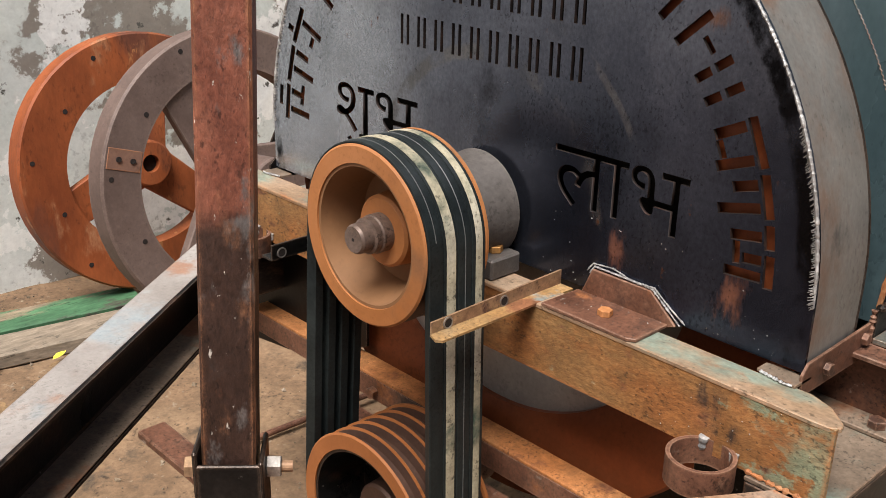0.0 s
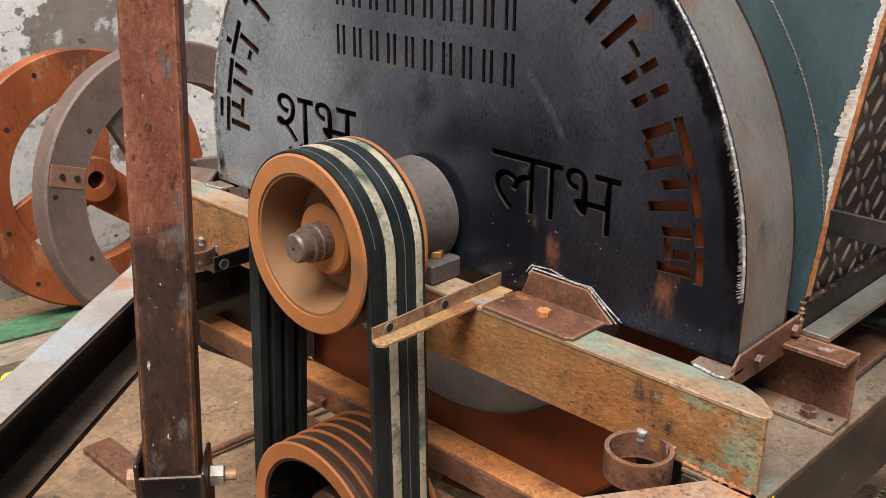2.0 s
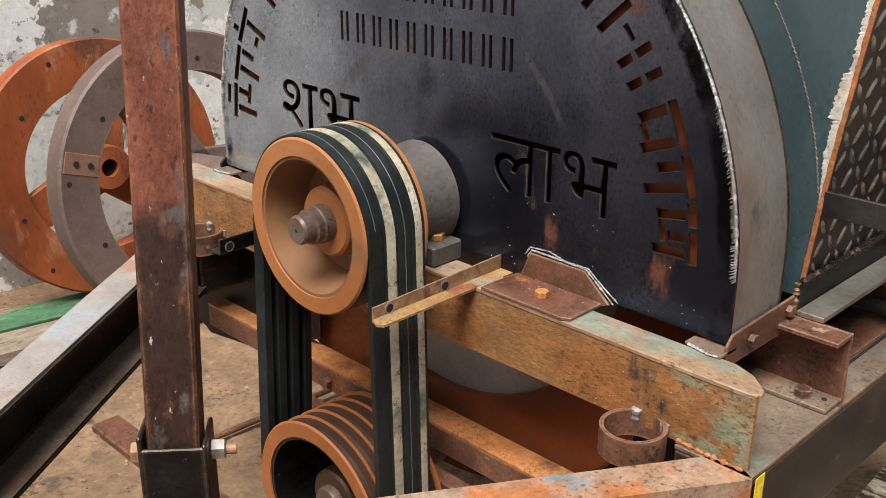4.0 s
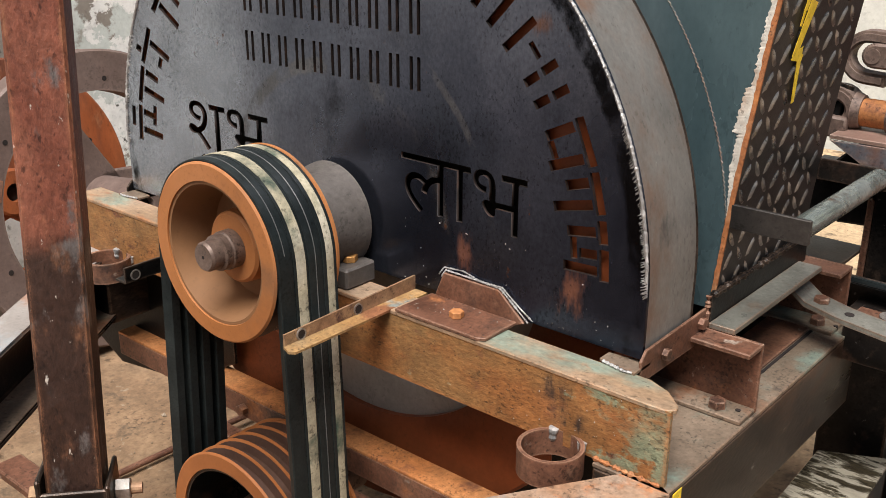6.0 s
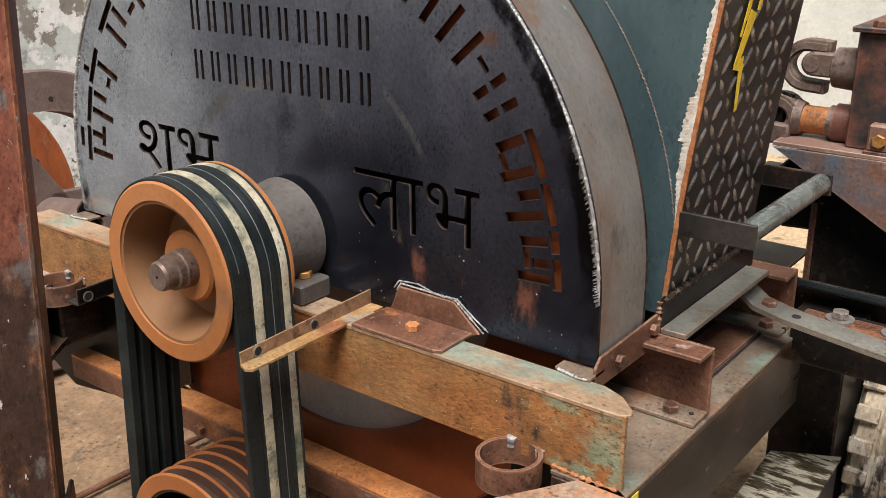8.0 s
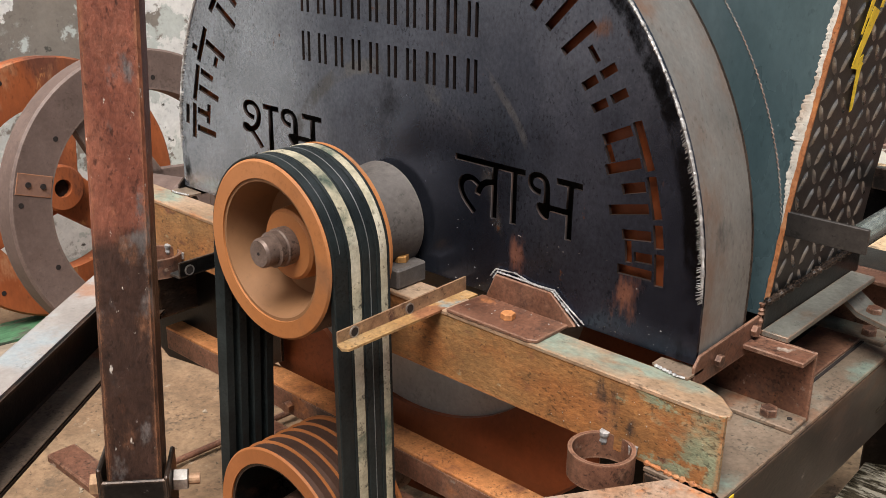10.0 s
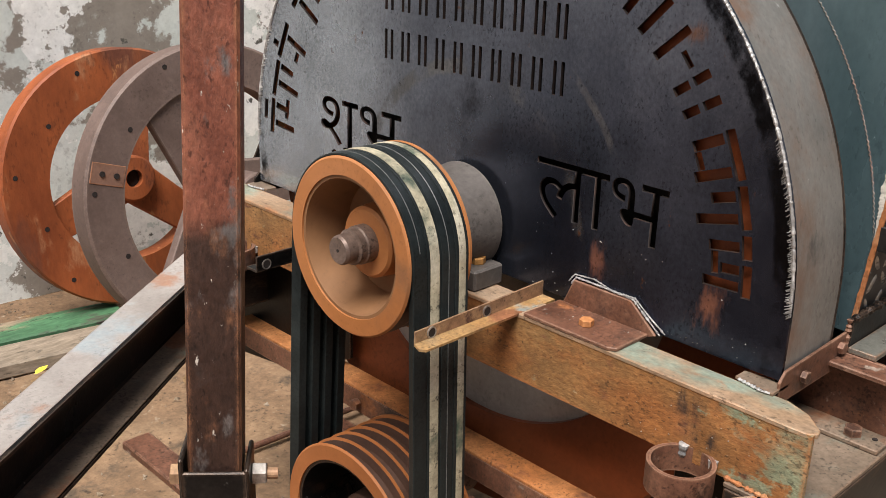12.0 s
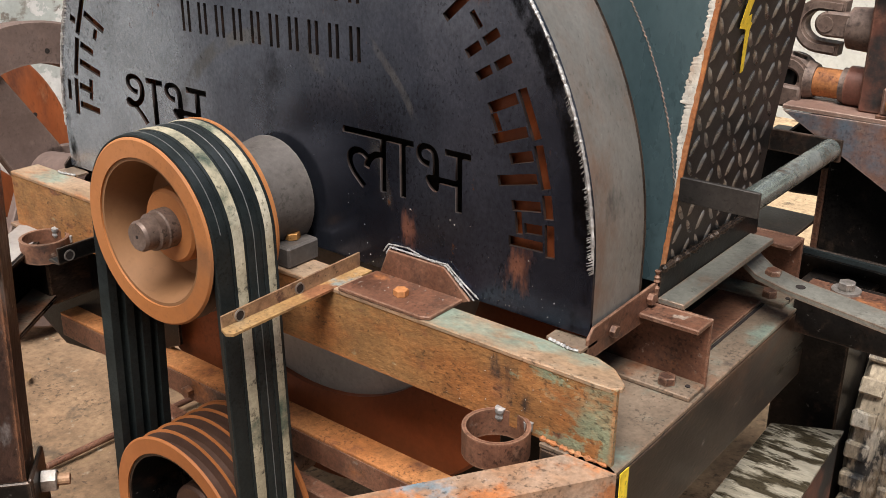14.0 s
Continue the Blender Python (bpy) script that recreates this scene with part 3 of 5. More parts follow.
# ---- ground and walls ----
def ground_sheet():
    bm = bmesh.new()
    bmesh.ops.create_grid(bm, x_segments=150, y_segments=150, size=3.2)
    bmesh.ops.translate(bm, vec=(-0.4, 0.8, 0), verts=bm.verts)
    for v in bm.verts:
        h = 0.018 * noise.fractal(Vector((v.co.x * 2.2, v.co.y * 2.2, 0.3)), 0.9, 2.1, 5)
        edge = max(abs(v.co.x + 0.4), abs(v.co.y - 0.8)) / 3.2
        v.co.z = h * (1 - edge ** 4) - 0.006
    rim = [e for e in bm.edges if e.is_boundary]
    r = bmesh.ops.extrude_edge_only(bm, edges=rim)
    for v in r["geom"]:
        if isinstance(v, bmesh.types.BMVert):
            d = Vector((v.co.x + 0.4, v.co.y - 0.8))
            d = d / max(abs(d.x), abs(d.y)) * 300
            v.co.x, v.co.y, v.co.z = d.x, d.y, -0.006
    return smooth(part("ground", bm, M_EARTH), 60)


tagged(ground_sheet(), "brown trodden earth yard with loose grit", "ground", kind="structure")
wl = part("wall_west", box(-2.48, -2.28, -6.0, 4.2, -0.02, 2.9, 0.01), M_WALL)
tagged(wl, "old yard wall with peeling white and green distemper", "wall", kind="structure")
wr = part("wall_north", box(-2.48, 7.0, 4.2, 4.4, -0.02, 2.9, 0.01), M_WALL2)
tagged(wr, "faded whitewashed yard wall", "wall", kind="structure")

# ---- the machine: axis of the shaft ----
CX, CZ = -0.127, 0.884
RH = 0.541
HD = 0.122

# trailer frame: long side members, drawbar, cross members
fr = thing("machine_chassis", (CX, 0.3, 0.3), "dark oily welded steel trailer frame with channel drawbar", "machine frame")
for sx, nm in ((1, "side_member"), (-1, "side_member")):
    x1 = CX + sx * 0.633
    x0 = CX + sx * 0.53
    ye = 0.53 if sx > 0 else 1.5
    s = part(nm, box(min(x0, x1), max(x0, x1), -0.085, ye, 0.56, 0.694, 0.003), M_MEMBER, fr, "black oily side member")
    t = part("top_flange", box(min(x0, x1), max(x0, x1), -0.085, ye, 0.694, 0.7, 0.001), M_TANSTEEL, s, "worn tan top, paler than the sides")
for sx in (1, -1):
    if sx > 0:
        a, b = Vector((0.508, -0.085, 0.6)), Vector((0.017, -0.85, 0.6))
        leg = part("drawbar_leg", bar_run(a, b, chan_profile(0.1, 0.056), side=1), M_DRAW, fr, "orange and blue flaked channel leg")
    else:
        a, b = Vector((-0.730, -0.085, 0.57)), Vector((-0.163, -0.855, 0.57))
        leg = part("drawbar_leg", bar_run(a, b, chan_profile(0.13, 0.066), side=-1), M_BLACK, fr, "black channel leg with worn flange painted pale")
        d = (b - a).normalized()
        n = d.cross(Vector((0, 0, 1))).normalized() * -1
        # Up-facing flange faces painted paler than the black web, as lit from above.
        for u0, u1, z0, z1, mt, lb in ((0.0, 0.060, 0.7, 0.702, M_PALE, "scuffed flange face painted pale as lit"), (0.010, 0.065, 0.578, 0.5795, M_TANSTEEL, "inner face of the lower flange painted lit")):
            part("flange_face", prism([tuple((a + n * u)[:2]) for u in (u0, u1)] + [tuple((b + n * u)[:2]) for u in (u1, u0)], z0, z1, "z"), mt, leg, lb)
part("hitch_plate", box(-0.20, 0.06, -0.92, -0.83, 0.59, 0.6, 0.002), M_BLACK, fr)
part("cross_member", box(-0.305, 0.26, -0.495, -0.452, 0.585, 0.598, 0.002), M_RUSTB, fr, "rusty flat cross member")
part("front_cross_member", box(CX - 0.53, 0.24, 0.9, 0.96, 0.58, 0.69, 0.002), M_BLACK, fr)
part("rear_post", box(0.44, 0.555, 0.61, 0.74, -0.01, 0.66, 0.003), M_BLACK, fr)
part("top_plate", box(0.388, 0.456, 0.166, 0.455, 0.7, 0.7045, 0.001), M_RUSTB, fr, "brown doubler plate")
part("deck_plate", box(-0.58, 0.3875, 0.166, 0.90, 0.690, 0.6965, 0.001), M_BLACK, fr, "dark oily deck plate")
part("seam", box(0.4575, 0.462, 0.166, 0.455, 0.7, 0.7012, 0), M_HOLE, fr)
part("rear_post", box(CX - 0.62, CX - 0.55, 1.2, 1.27, -0.01, 0.56, 0.003), M_BLACK, fr)
# Black plate added for the dark leg end and the shadow round it.
part("skirt_plate", prism([(-0.90, 0.600), (-0.90, 0.470), (-0.78, 0.410), (-0.60, 0.435), (-0.52, 0.470), (-0.40, 0.530), (-0.40, 0.698), (-0.76, 0.698)], 0.0, 0.006, "y"), M_BLACK, fr, "black plate added for the leg end and its shadow")
# Added black plate that stands for the shade behind the rotor.
part("inner_plate", box(0.0, 0.385, 0.118, 0.124, 0.42, 0.69, 0.001), M_BLACK, fr)
part("corner_mark", box(0.5105, 0.5115, -0.082, -0.062, 0.62, 0.70, 0), M_YELLOW, fr, "dab of yellow paint")

# upper bearing beam: a channel laid along x, web to the front
beam = thing("bearing_beam", (CX, -0.05, 0.7), "rusty channel beam with flaking green paint", "steel beam")
web = part("web", prism([(-0.0765, 0.7), (-0.0705, 0.7), (-0.0705, 0.7995), (-0.0765, 0.7995)], CX - 0.618, 0.496, "x"), M_BEAM, beam, "orange rusted web")


def round_flange():
    pts = [(CX - 0.618, -0.0775), (0.470, -0.0775), (0.490, -0.0765), (0.4985, -0.068), (0.496, -0.058), (0.47, -0.034), (0.44, -0.022), (CX - 0.618, -0.022)]
    return prism(pts, 0.794, 0.8005, "z", 0.0012)


part("top_flange", round_flange(), M_FLANGE, beam, "top flange with rounded end and worn green paint")
part("bottom_flange", box(CX - 0.618, 0.40, -0.0705, -0.022, 0.7, 0.706, 0.001), M_RUSTB, beam)
part("weld_bead", bead([(0.40, -0.079, 0.703), (0.44, -0.08, 0.702), (0.492, -0.08, 0.702)], 0.0026, 0.7, 7, None, 0.003), M_RUSTEDGE, beam, "rusty weld seam")


# rear cross channels that lie on the frame, open to the front
def cross_channel(y0, y1, right, label):
    c = thing("cross_channel", (CX, y0, 0.7), label, "steel beam", "cross channels")
    part("web", box(CX - 0.6, right, y1 - 0.006, y1, 0.7, 0.8, 0.0012), M_RUSTB, c)
    part("top_flange", box(CX - 0.6, right, y0, y1 - 0.006, 0.793, 0.8, 0.0012), M_RUSTB, c)
    f = part("bottom_flange", box(CX - 0.6, right, y0 - 0.006, y1 - 0.006, 0.7005, 0.707, 0.0012), M_TANSTEEL, c, "dusty lower flange")
    part("bolt", hexhead((0.461, y0 + 0.012, 0.707), (0, 0, 1), 0.0125, 0.011, 20), M_RUSTB, f, "rusty hex bolt")
    part("hole", rod((0.487, y0 + 0.02, 0.7), (0.487, y0 + 0.02, 0.7085), 0.0035, 10), M_HOLE, f)
    return c


cross_channel(0.116, 0.161, 0.502, "rusty cross channel bolted on the frame")
cross_channel(0.46, 0.51, 0.49, "rusty rear cross channel on the frame")

# ---- rotor housing ----
hs = thing("rotor_housing", (CX, 0.08, 0.81), "dark mill-scale steel rotor housing with cut lettering", "machine housing")


def dome(r, zb, n=72):
    return [(CX + r, zb)] + [(CX + r * math.cos(math.pi * i / n), CZ + r * math.sin(math.pi * i / n)) for i in range(n + 1)] + [(CX - r, zb)]


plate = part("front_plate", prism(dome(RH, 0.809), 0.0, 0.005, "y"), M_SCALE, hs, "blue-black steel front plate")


def lettering():
    """The cut-outs: the two readable words, and plain slots for the rest."""
    bm = bmesh.new()
    for body, x0, x1, z0, z1 in (("\u0936\u0941\u092d", -0.477, -0.270, 0.890, 1.006), ("\u0932\u093e\u092d", 0.015, 0.233, 0.920, 1.004)):
        cu = bpy.data.curves.new("word", "FONT")
        cu.body = body
        cu.extrude = 0.5
        cu.resolution_u = 3
        ob = new("word", cu)
        me = bpy.data.meshes.new_from_object(ob.evaluated_get(bpy.context.evaluated_depsgraph_get()))
        bpy.data.objects.remove(ob)
        xs = [v.co.x for v in me.vertices]
        ys = [v.co.y for v in me.vertices]
        sx, sy = (x1 - x0) / (max(xs) - min(xs)), (z1 - z0) / (max(ys) - min(ys))
        for v in me.vertices:
            v.co = (x0 + (v.co.x - min(xs)) * sx, 0.0025 + v.co.z * 0.02, z0 + (v.co.y - min(ys)) * sy)
        bm.from_mesh(me)
        bpy.data.meshes.remove(me)
    bmesh.ops.remove_doubles(bm, verts=bm.verts, dist=1e-5)

    def slot(x, z, w, h, turn):
        box(-w / 2, w / 2, -0.01, 0.015, -h / 2, h / 2, 0, pose(x, 0, z, 0, turn, 0), bm)

    # rows of plain paired bars
    for zc in (1.1145, 1.190):
        for i in range(10):
            for dx in (-0.0068, 0.0068):
                slot(-0.301 + 0.0381 * i + dx, zc, 0.0060, 0.0460, 0)

    def spoke_bar(r0, r1, ang, w=0.0115):
        r = (r0 + r1) / 2
        slot(CX + r * math.cos(radians(ang)), CZ + r * math.sin(radians(ang)), r1 - r0, w, -ang)

    def rim_bar(r, a0, a1, w=0.0115):
        am = (a0 + a1) / 2
        slot(CX + r * math.cos(radians(am)), CZ + r * math.sin(radians(am)), w, r * radians(abs(a1 - a0)), -am)

    # bars along the arc on the far side of the shaft
    for ang in (56.0, 51.0, 46.5, 41.5):
        spoke_bar(0.424, 0.484, ang)
    rim_bar(0.462, 36.6, 39.4, 0.008)
    for ang in (34.6, 30.6):
        spoke_bar(0.426, 0.450, ang)
        spoke_bar(0.457, 0.482, ang)
    for a0, a1 in ((26.2, 18.8), (18.0, 11.6), (10.8, 7.2), (6.4, 1.4)):
        rim_bar(0.480, a0, a1, 0.0135)
    for ang, r0 in ((25.2, 0.426), (20.2, 0.418), (16.6, 0.436), (13.2, 0.412), (9.0, 0.428), (5.4, 0.444), (2.8, 0.420)):
        spoke_bar(r0, 0.470, ang, 0.0135)
    for r, a0, a1 in ((0.430, 24.2, 21.2), (0.436, 8.0, 4.2)):
        rim_bar(r, a0, a1, 0.010)
    # bars along the arc on the near side of the post
    for a0, a1 in ((177.0, 169.5), (168.8, 161.0), (160.2, 152.5), (148.5, 141.0), (139.5, 132.0), (128.5, 119.0)):
        rim_bar(0.497, a0, a1)
    for ang, r0 in ((174.5, 0.432), (170.6, 0.450), (165.5, 0.430), (161.8, 0.452), (155.0, 0.432), (146.0, 0.430), (141.8, 0.446), (134.0, 0.428), (126.5, 0.440), (121.5, 0.430)):
        spoke_bar(r0, 0.488, ang)
    for r, a0, a1 in ((0.455, 172.6, 168.0), (0.452, 158.6, 156.2), (0.450, 139.0, 136.0)):
        rim_bar(r, a0, a1, 0.010)
    spoke_bar(0.507, 0.522, 158.0)
    rim_bar(0.518, 174.5, 170.5, 0.010)
    return bm


cut(plate, lettering())
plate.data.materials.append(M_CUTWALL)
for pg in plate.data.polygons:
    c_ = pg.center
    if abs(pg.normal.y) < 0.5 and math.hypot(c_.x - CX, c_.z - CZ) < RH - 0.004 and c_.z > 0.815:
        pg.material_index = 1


def shell(r0, r1, y0, y1, zb, n=72):
    """The curved side of the housing: an arch with straight feet."""
    own = bmesh.new()
    outer, inner = dome(r1, zb, n), dome(r0, zb, n)
    rows = []
    for (xo, zo), (xi, zi) in zip(outer, inner):
        rows.append([own.verts.new(p) for p in ((xo, y0, zo), (xo, y1, zo), (xi, y1, zi), (xi, y0, zi))])
    for A, B in zip(rows, rows[1:]):
        for j in range(4):
            own.faces.new((A[j], A[(j + 1) % 4], B[(j + 1) % 4], B[j]))
    own.faces.new(rows[0])
    own.faces.new(list(reversed(rows[-1])))
    return own


smooth(part("curved_side", shell(RH - 0.006, RH - 0.0005, 0.0052, HD, 0.809), M_SIDE, hs, "grey rolled steel side wall"))
# Back plate blackened for the shade seen through the cut letters.
part("back_plate", prism(dome(RH, 0.809), HD, HD + 0.005, "y"), M_BLACK, hs)
# Added strip, set close so that lit rust shows through the slots.
part("liner_strip", lathe([(0.408, 0.0125), (0.512, 0.0125), (0.512, 0.0145), (0.408, 0.0145)], 40, Matrix.Translation((CX, 0, CZ)), None, 0.0, 62.0), M_ROTOR, hs, "red rust strip added close behind the bars")
# Added black sheet: stands in for the dark of the closed housing.
part("inner_guard", prism(dome(0.345, 0.83), 0.046, 0.05, "y"), M_BLACK, hs, "black sheet added as the shade behind the cut letters")
part("inner_face", shell(RH - 0.013, RH - 0.009, 0.012, HD - 0.004, 0.812), M_ORANGE, hs, "rust-orange inside of the curved wall")
part("weld_bead", bead([(x, -0.001, z) for x, z in dome(RH - 0.001, 0.86, 60)[2:-1]], 0.0021, 0.28, 6, None, 0.0025, 4), M_WELD, hs, "bright weld bead along the rim")


def ripple_ticks(a0, a1, n, seed):
    """Short slanted ripples of weld across the rim."""
    own = bmesh.new()
    rnd = random.Random(seed)
    for k in range(n):
        a = radians(a0 + (a1 - a0) * (k + 0.5 * rnd.random()) / n)
        da = radians(0.35 + 0.25 * rnd.random())
        r0, r1 = RH - 0.003 - 0.007 * rnd.random(), RH + 0.0005
        rod((CX + r0 * math.cos(a - da), -0.0006, CZ + r0 * math.sin(a - da)), (CX + r1 * math.cos(a), -0.0012, CZ + r1 * math.sin(a)), 0.0003, 5, own, 0.0007)
    return own


part("weld_ripples", ripple_ticks(1.0, 24.0, 170, 3), M_WELD, hs, "slanted weld ripples across the rim")
part("weld_ripples", ripple_ticks(156.0, 179.0, 150, 6), M_WELD, hs, "slanted weld ripples across the rim")

# rotor inside, seen below the beam and through the cut letters
ro = thing("rotor", (CX, 0.08, CZ - 0.45), "rusty flywheel rotor with a worn grey disc inside the housing", "rotor")
smooth(part("rim", lathe([(0.357, 0.05), (0.40, 0.034), (0.495, 0.026), (0.50, 0.032), (0.50, 0.112), (0.357, 0.112)], 96, Matrix.Translation((CX, 0, CZ))), M_ROTOR, ro, "red-brown rusted rim"), 30)
smooth(part("disc", lathe([(0.03, 0.06), (0.357, 0.06), (0.357, 0.075), (0.03, 0.075)], 96, Matrix.Translation((CX, 0, CZ))), M_GREYDISC, ro, "smooth grey disc"), 30)

# ---- shaft, bearing, pulleys, belts ----
PY0, PITCH, NB = -0.235, 0.0255, 4
PX, PZ, PR = -0.117, 0.883, 0.128
LX, LZ, LR = -0.124, 0.411, 0.147


def pulley(name, cx, cz, r, label, NB=NB, inside=M_DUST, inside_label="dusty brown web", hub_mat=M_PULLEY, lip=0.004, gt=0.0005, rim_mat=M_PULLEY):
    th = thing(name, (cx, PY0 + 0.05, cz - r), label, "pulley", "belt pulleys")
    w = PITCH * NB + 0.004
    M = Matrix.Translation((cx, PY0, cz))
    prof = [(r - 0.026, 0.0), (r - 0.003, 0.0), (r, 0.003)]
    for i in range(NB):
        a = 0.003 + PITCH * i
        prof += [(r, a), (r - 0.017, a + 0.006), (r - 0.017, a + PITCH - 0.006), (r, a + PITCH - 0.0005)]
    prof += [(r + lip, w), (r + lip, w + 0.004), (r - 0.03, w + 0.004), (r - 0.036, w * 0.62), (r - 0.034, w * 0.5)]
    smooth(part("rim", lathe(prof, 96, M), rim_mat, th, "rust-orange grooved rim"), 30)
    smooth(part("web", lathe([(0.03, w * 0.66), (r - 0.034, w * 0.66), (r - 0.034, w * 0.78), (0.03, w * 0.78)], 64, M), inside, th, inside_label), 30)
    smooth(part("hub", lathe([(0.018, 0.034), (0.047, 0.034), (0.051, 0.038), (0.054, w * 0.66), (0.018, w * 0.66)], 48, M), hub_mat, th, "orange hub" if hub_mat is M_PULLEY else "dark hub"), 30)
    smooth(part("inner_cone", lathe([(r - 0.0262, 0.0025), (r - 0.0365, w * 0.5), (r - 0.040, w * 0.67), (r - 0.046, w * 0.67), (r - 0.042, w * 0.5), (r - 0.031, 0.0025)], 72, M), inside, th, inside_label.replace("web", "inner cone")), 30)
    for i in range(NB):
        a = 0.003 + PITCH * i
        smooth(part("groove", lathe([(r - gt, a + gt * 0.36 + 0.0003), (r - 0.0165, a + 0.0062), (r - 0.0165, a + PITCH - 0.0062), (r - gt, a + PITCH - gt * 0.36 - 0.0008), (r - gt + 0.0007, a + PITCH - gt * 0.36 - 0.0010), (r - 0.0158, a + PITCH - 0.0066), (r - 0.0158, a + 0.0066), (r - gt + 0.0007, a + gt * 0.36 + 0.0005)], 72, M), M_GROOVE, th, "dark belt-polished groove"), 30)
    return th


up = pulley("drive_pulley", PX, PZ, PR, "rust-orange cast iron four-groove pulley on the shaft")
# Web, inner cone and hub of the lower pulley are darkened as if shaded.
lp = pulley("lower_pulley", LX, LZ, LR, "larger rust-orange grooved pulley below the frame", 5, M_BLACK, "web blackened for shade", M_GROOVE, 0.0, 0.0045, M_PULLEY2)
sh = thing("rotor_shaft", (PX, 0, PZ), "worn brown steel shaft with stepped end", "shaft")
smooth(part("shaft", lathe([(0.0005, PY0 - 0.016), (0.0185, PY0 - 0.016), (0.0210, PY0 - 0.012), (0.0215, PY0 + 0.004), (0.0255, PY0 + 0.006), (0.0255, PY0 + 0.016), (0.0275, PY0 + 0.018), (0.0275, 0.2), (0.0005, 0.2)], 40, Matrix.Translation((PX, 0, PZ))), M_HUB, sh), 30)
part("centre_mark", rod((PX, PY0 - 0.0165, PZ), (PX, PY0 - 0.012, PZ), 0.0025, 10), M_HOLE, sh)
ls = thing("lower_shaft", (LX, 0, LZ), "short worn shaft of the lower pulley", "shaft")
smooth(part("shaft", lathe([(0.0005, PY0 + 0.02), (0.026, PY0 + 0.02), (0.028, PY0 + 0.024), (0.028, 0.2), (0.0005, 0.2)], 40, Matrix.Translation((LX, 0, LZ))), M_HUB, ls), 30)


def belt(i, stripes):
    """One V belt round both pulleys."""
    y = PY0 + 0.003 + PITCH * (i + 0.5)
    r1, r2 = PR + 0.0005, LR + 0.0005
    own = bmesh.new()
    path = []
    dz = PZ - LZ
    tilt = math.asin((r2 - r1) / dz)
    for k in range(41):
        a = tilt + (math.pi - 2 * tilt) * k / 40
        path.append((PX, PZ, a, r1))
    for k in range(41):
        a = math.pi - tilt + (math.pi + 2 * tilt) * k / 40
        path.append((LX, LZ, a, r2))
    full = []
    for j, q in enumerate(path):
        full.append(q)
    rings = []
    for cx, cz, a, r in full:
        ring = []
        for dr, hw in ((0.0028, 0.0115), (0.0035, 0.0), (0.0028, -0.0115), (0.0012, -0.0124), (-0.013, -0.0065), (-0.013, 0.0065), (0.0012, 0.0124)):
            rr = r + dr
            ring.append(own.verts.new((cx + rr * math.cos(a), y + hw, cz + rr * math.sin(a))))
        rings.append(ring)
    n = len(rings[0])
    for j in range(len(rings)):
        A, B = rings[j], rings[(j + 1) % len(rings)]
        for k in range(n):
            own.faces.new((A[k], A[(k + 1) % n], B[(k + 1) % n], B[k]))
    th = thing("v_belt", (LX, y, LZ - LR), "black rubber V-belt with scuffed cream print" if stripes else "plain black rubber V-belt over both pulleys", "belt", "drive belts")
    body = smooth(part("belt_body", own, M_BELT, th), 50)
    for idx, hw in stripes:
        st = bmesh.new()
        rows = []
        for k in idx:
            cx, cz, a, r = full[k % len(full)]
            rows.append([st.verts.new((cx + (r + dr) * math.cos(a), y + w_, cz + (r + dr) * math.sin(a))) for dr, w_ in ((0.0036, -hw), (0.0042, 0), (0.0036, hw), (0.0024, hw), (0.0024, -hw))])
        for A, B in zip(rows, rows[1:]):
            for k in range(5):
                st.faces.new((A[k], A[(k + 1) % 5], B[(k + 1) % 5], B[k]))
        st.faces.new(rows[0])
        st.faces.new(list(reversed(rows[-1])))
        smooth(part("printed_stripe", st, M_BELT_PALE if hw > 0.003 else M_LINE, body, "scuffed cream printed stripe" if hw > 0.003 else "thin grey moulded line"), 50)


STRIPES = {0: ((range(2, 30), 0.0007),), 1: ((range(-5, 33), 0.0080),), 2: ((range(-3, 30), 0.0008),), 3: ((range(-2, 26), 0.0062),)}
for i in range(NB):
    belt(i, STRIPES[i])

# bearing: round cast sleeve and bolted foot
be = thing("pillow_block", (PX, -0.06, 0.8005), "grey cast pillow block bearing on the beam", "bearing")
smooth(part("sleeve", lathe([(0.028, -0.128), (0.064, -0.128), (0.072, -0.120), (0.076, -0.06), (0.082, -0.022), (0.083, -0.012), (0.028, -0.012)], 56, Matrix.Translation((PX, 0, PZ))), M_CAST, be, "rough grey cast sleeve"), 35)
for sx in (1, -1):
    cx = PX + sx * 0.063
    f = part("foot", box(cx - 0.024, cx + 0.026, -0.072, -0.012, 0.8005, 0.832, 0.003), M_CAST, be)
    part("bolt", hexhead((cx, -0.04, 0.832), (0, 0, 1), 0.0125, 0.010, 25), M_BRASS, f, "yellow plated hex bolt")

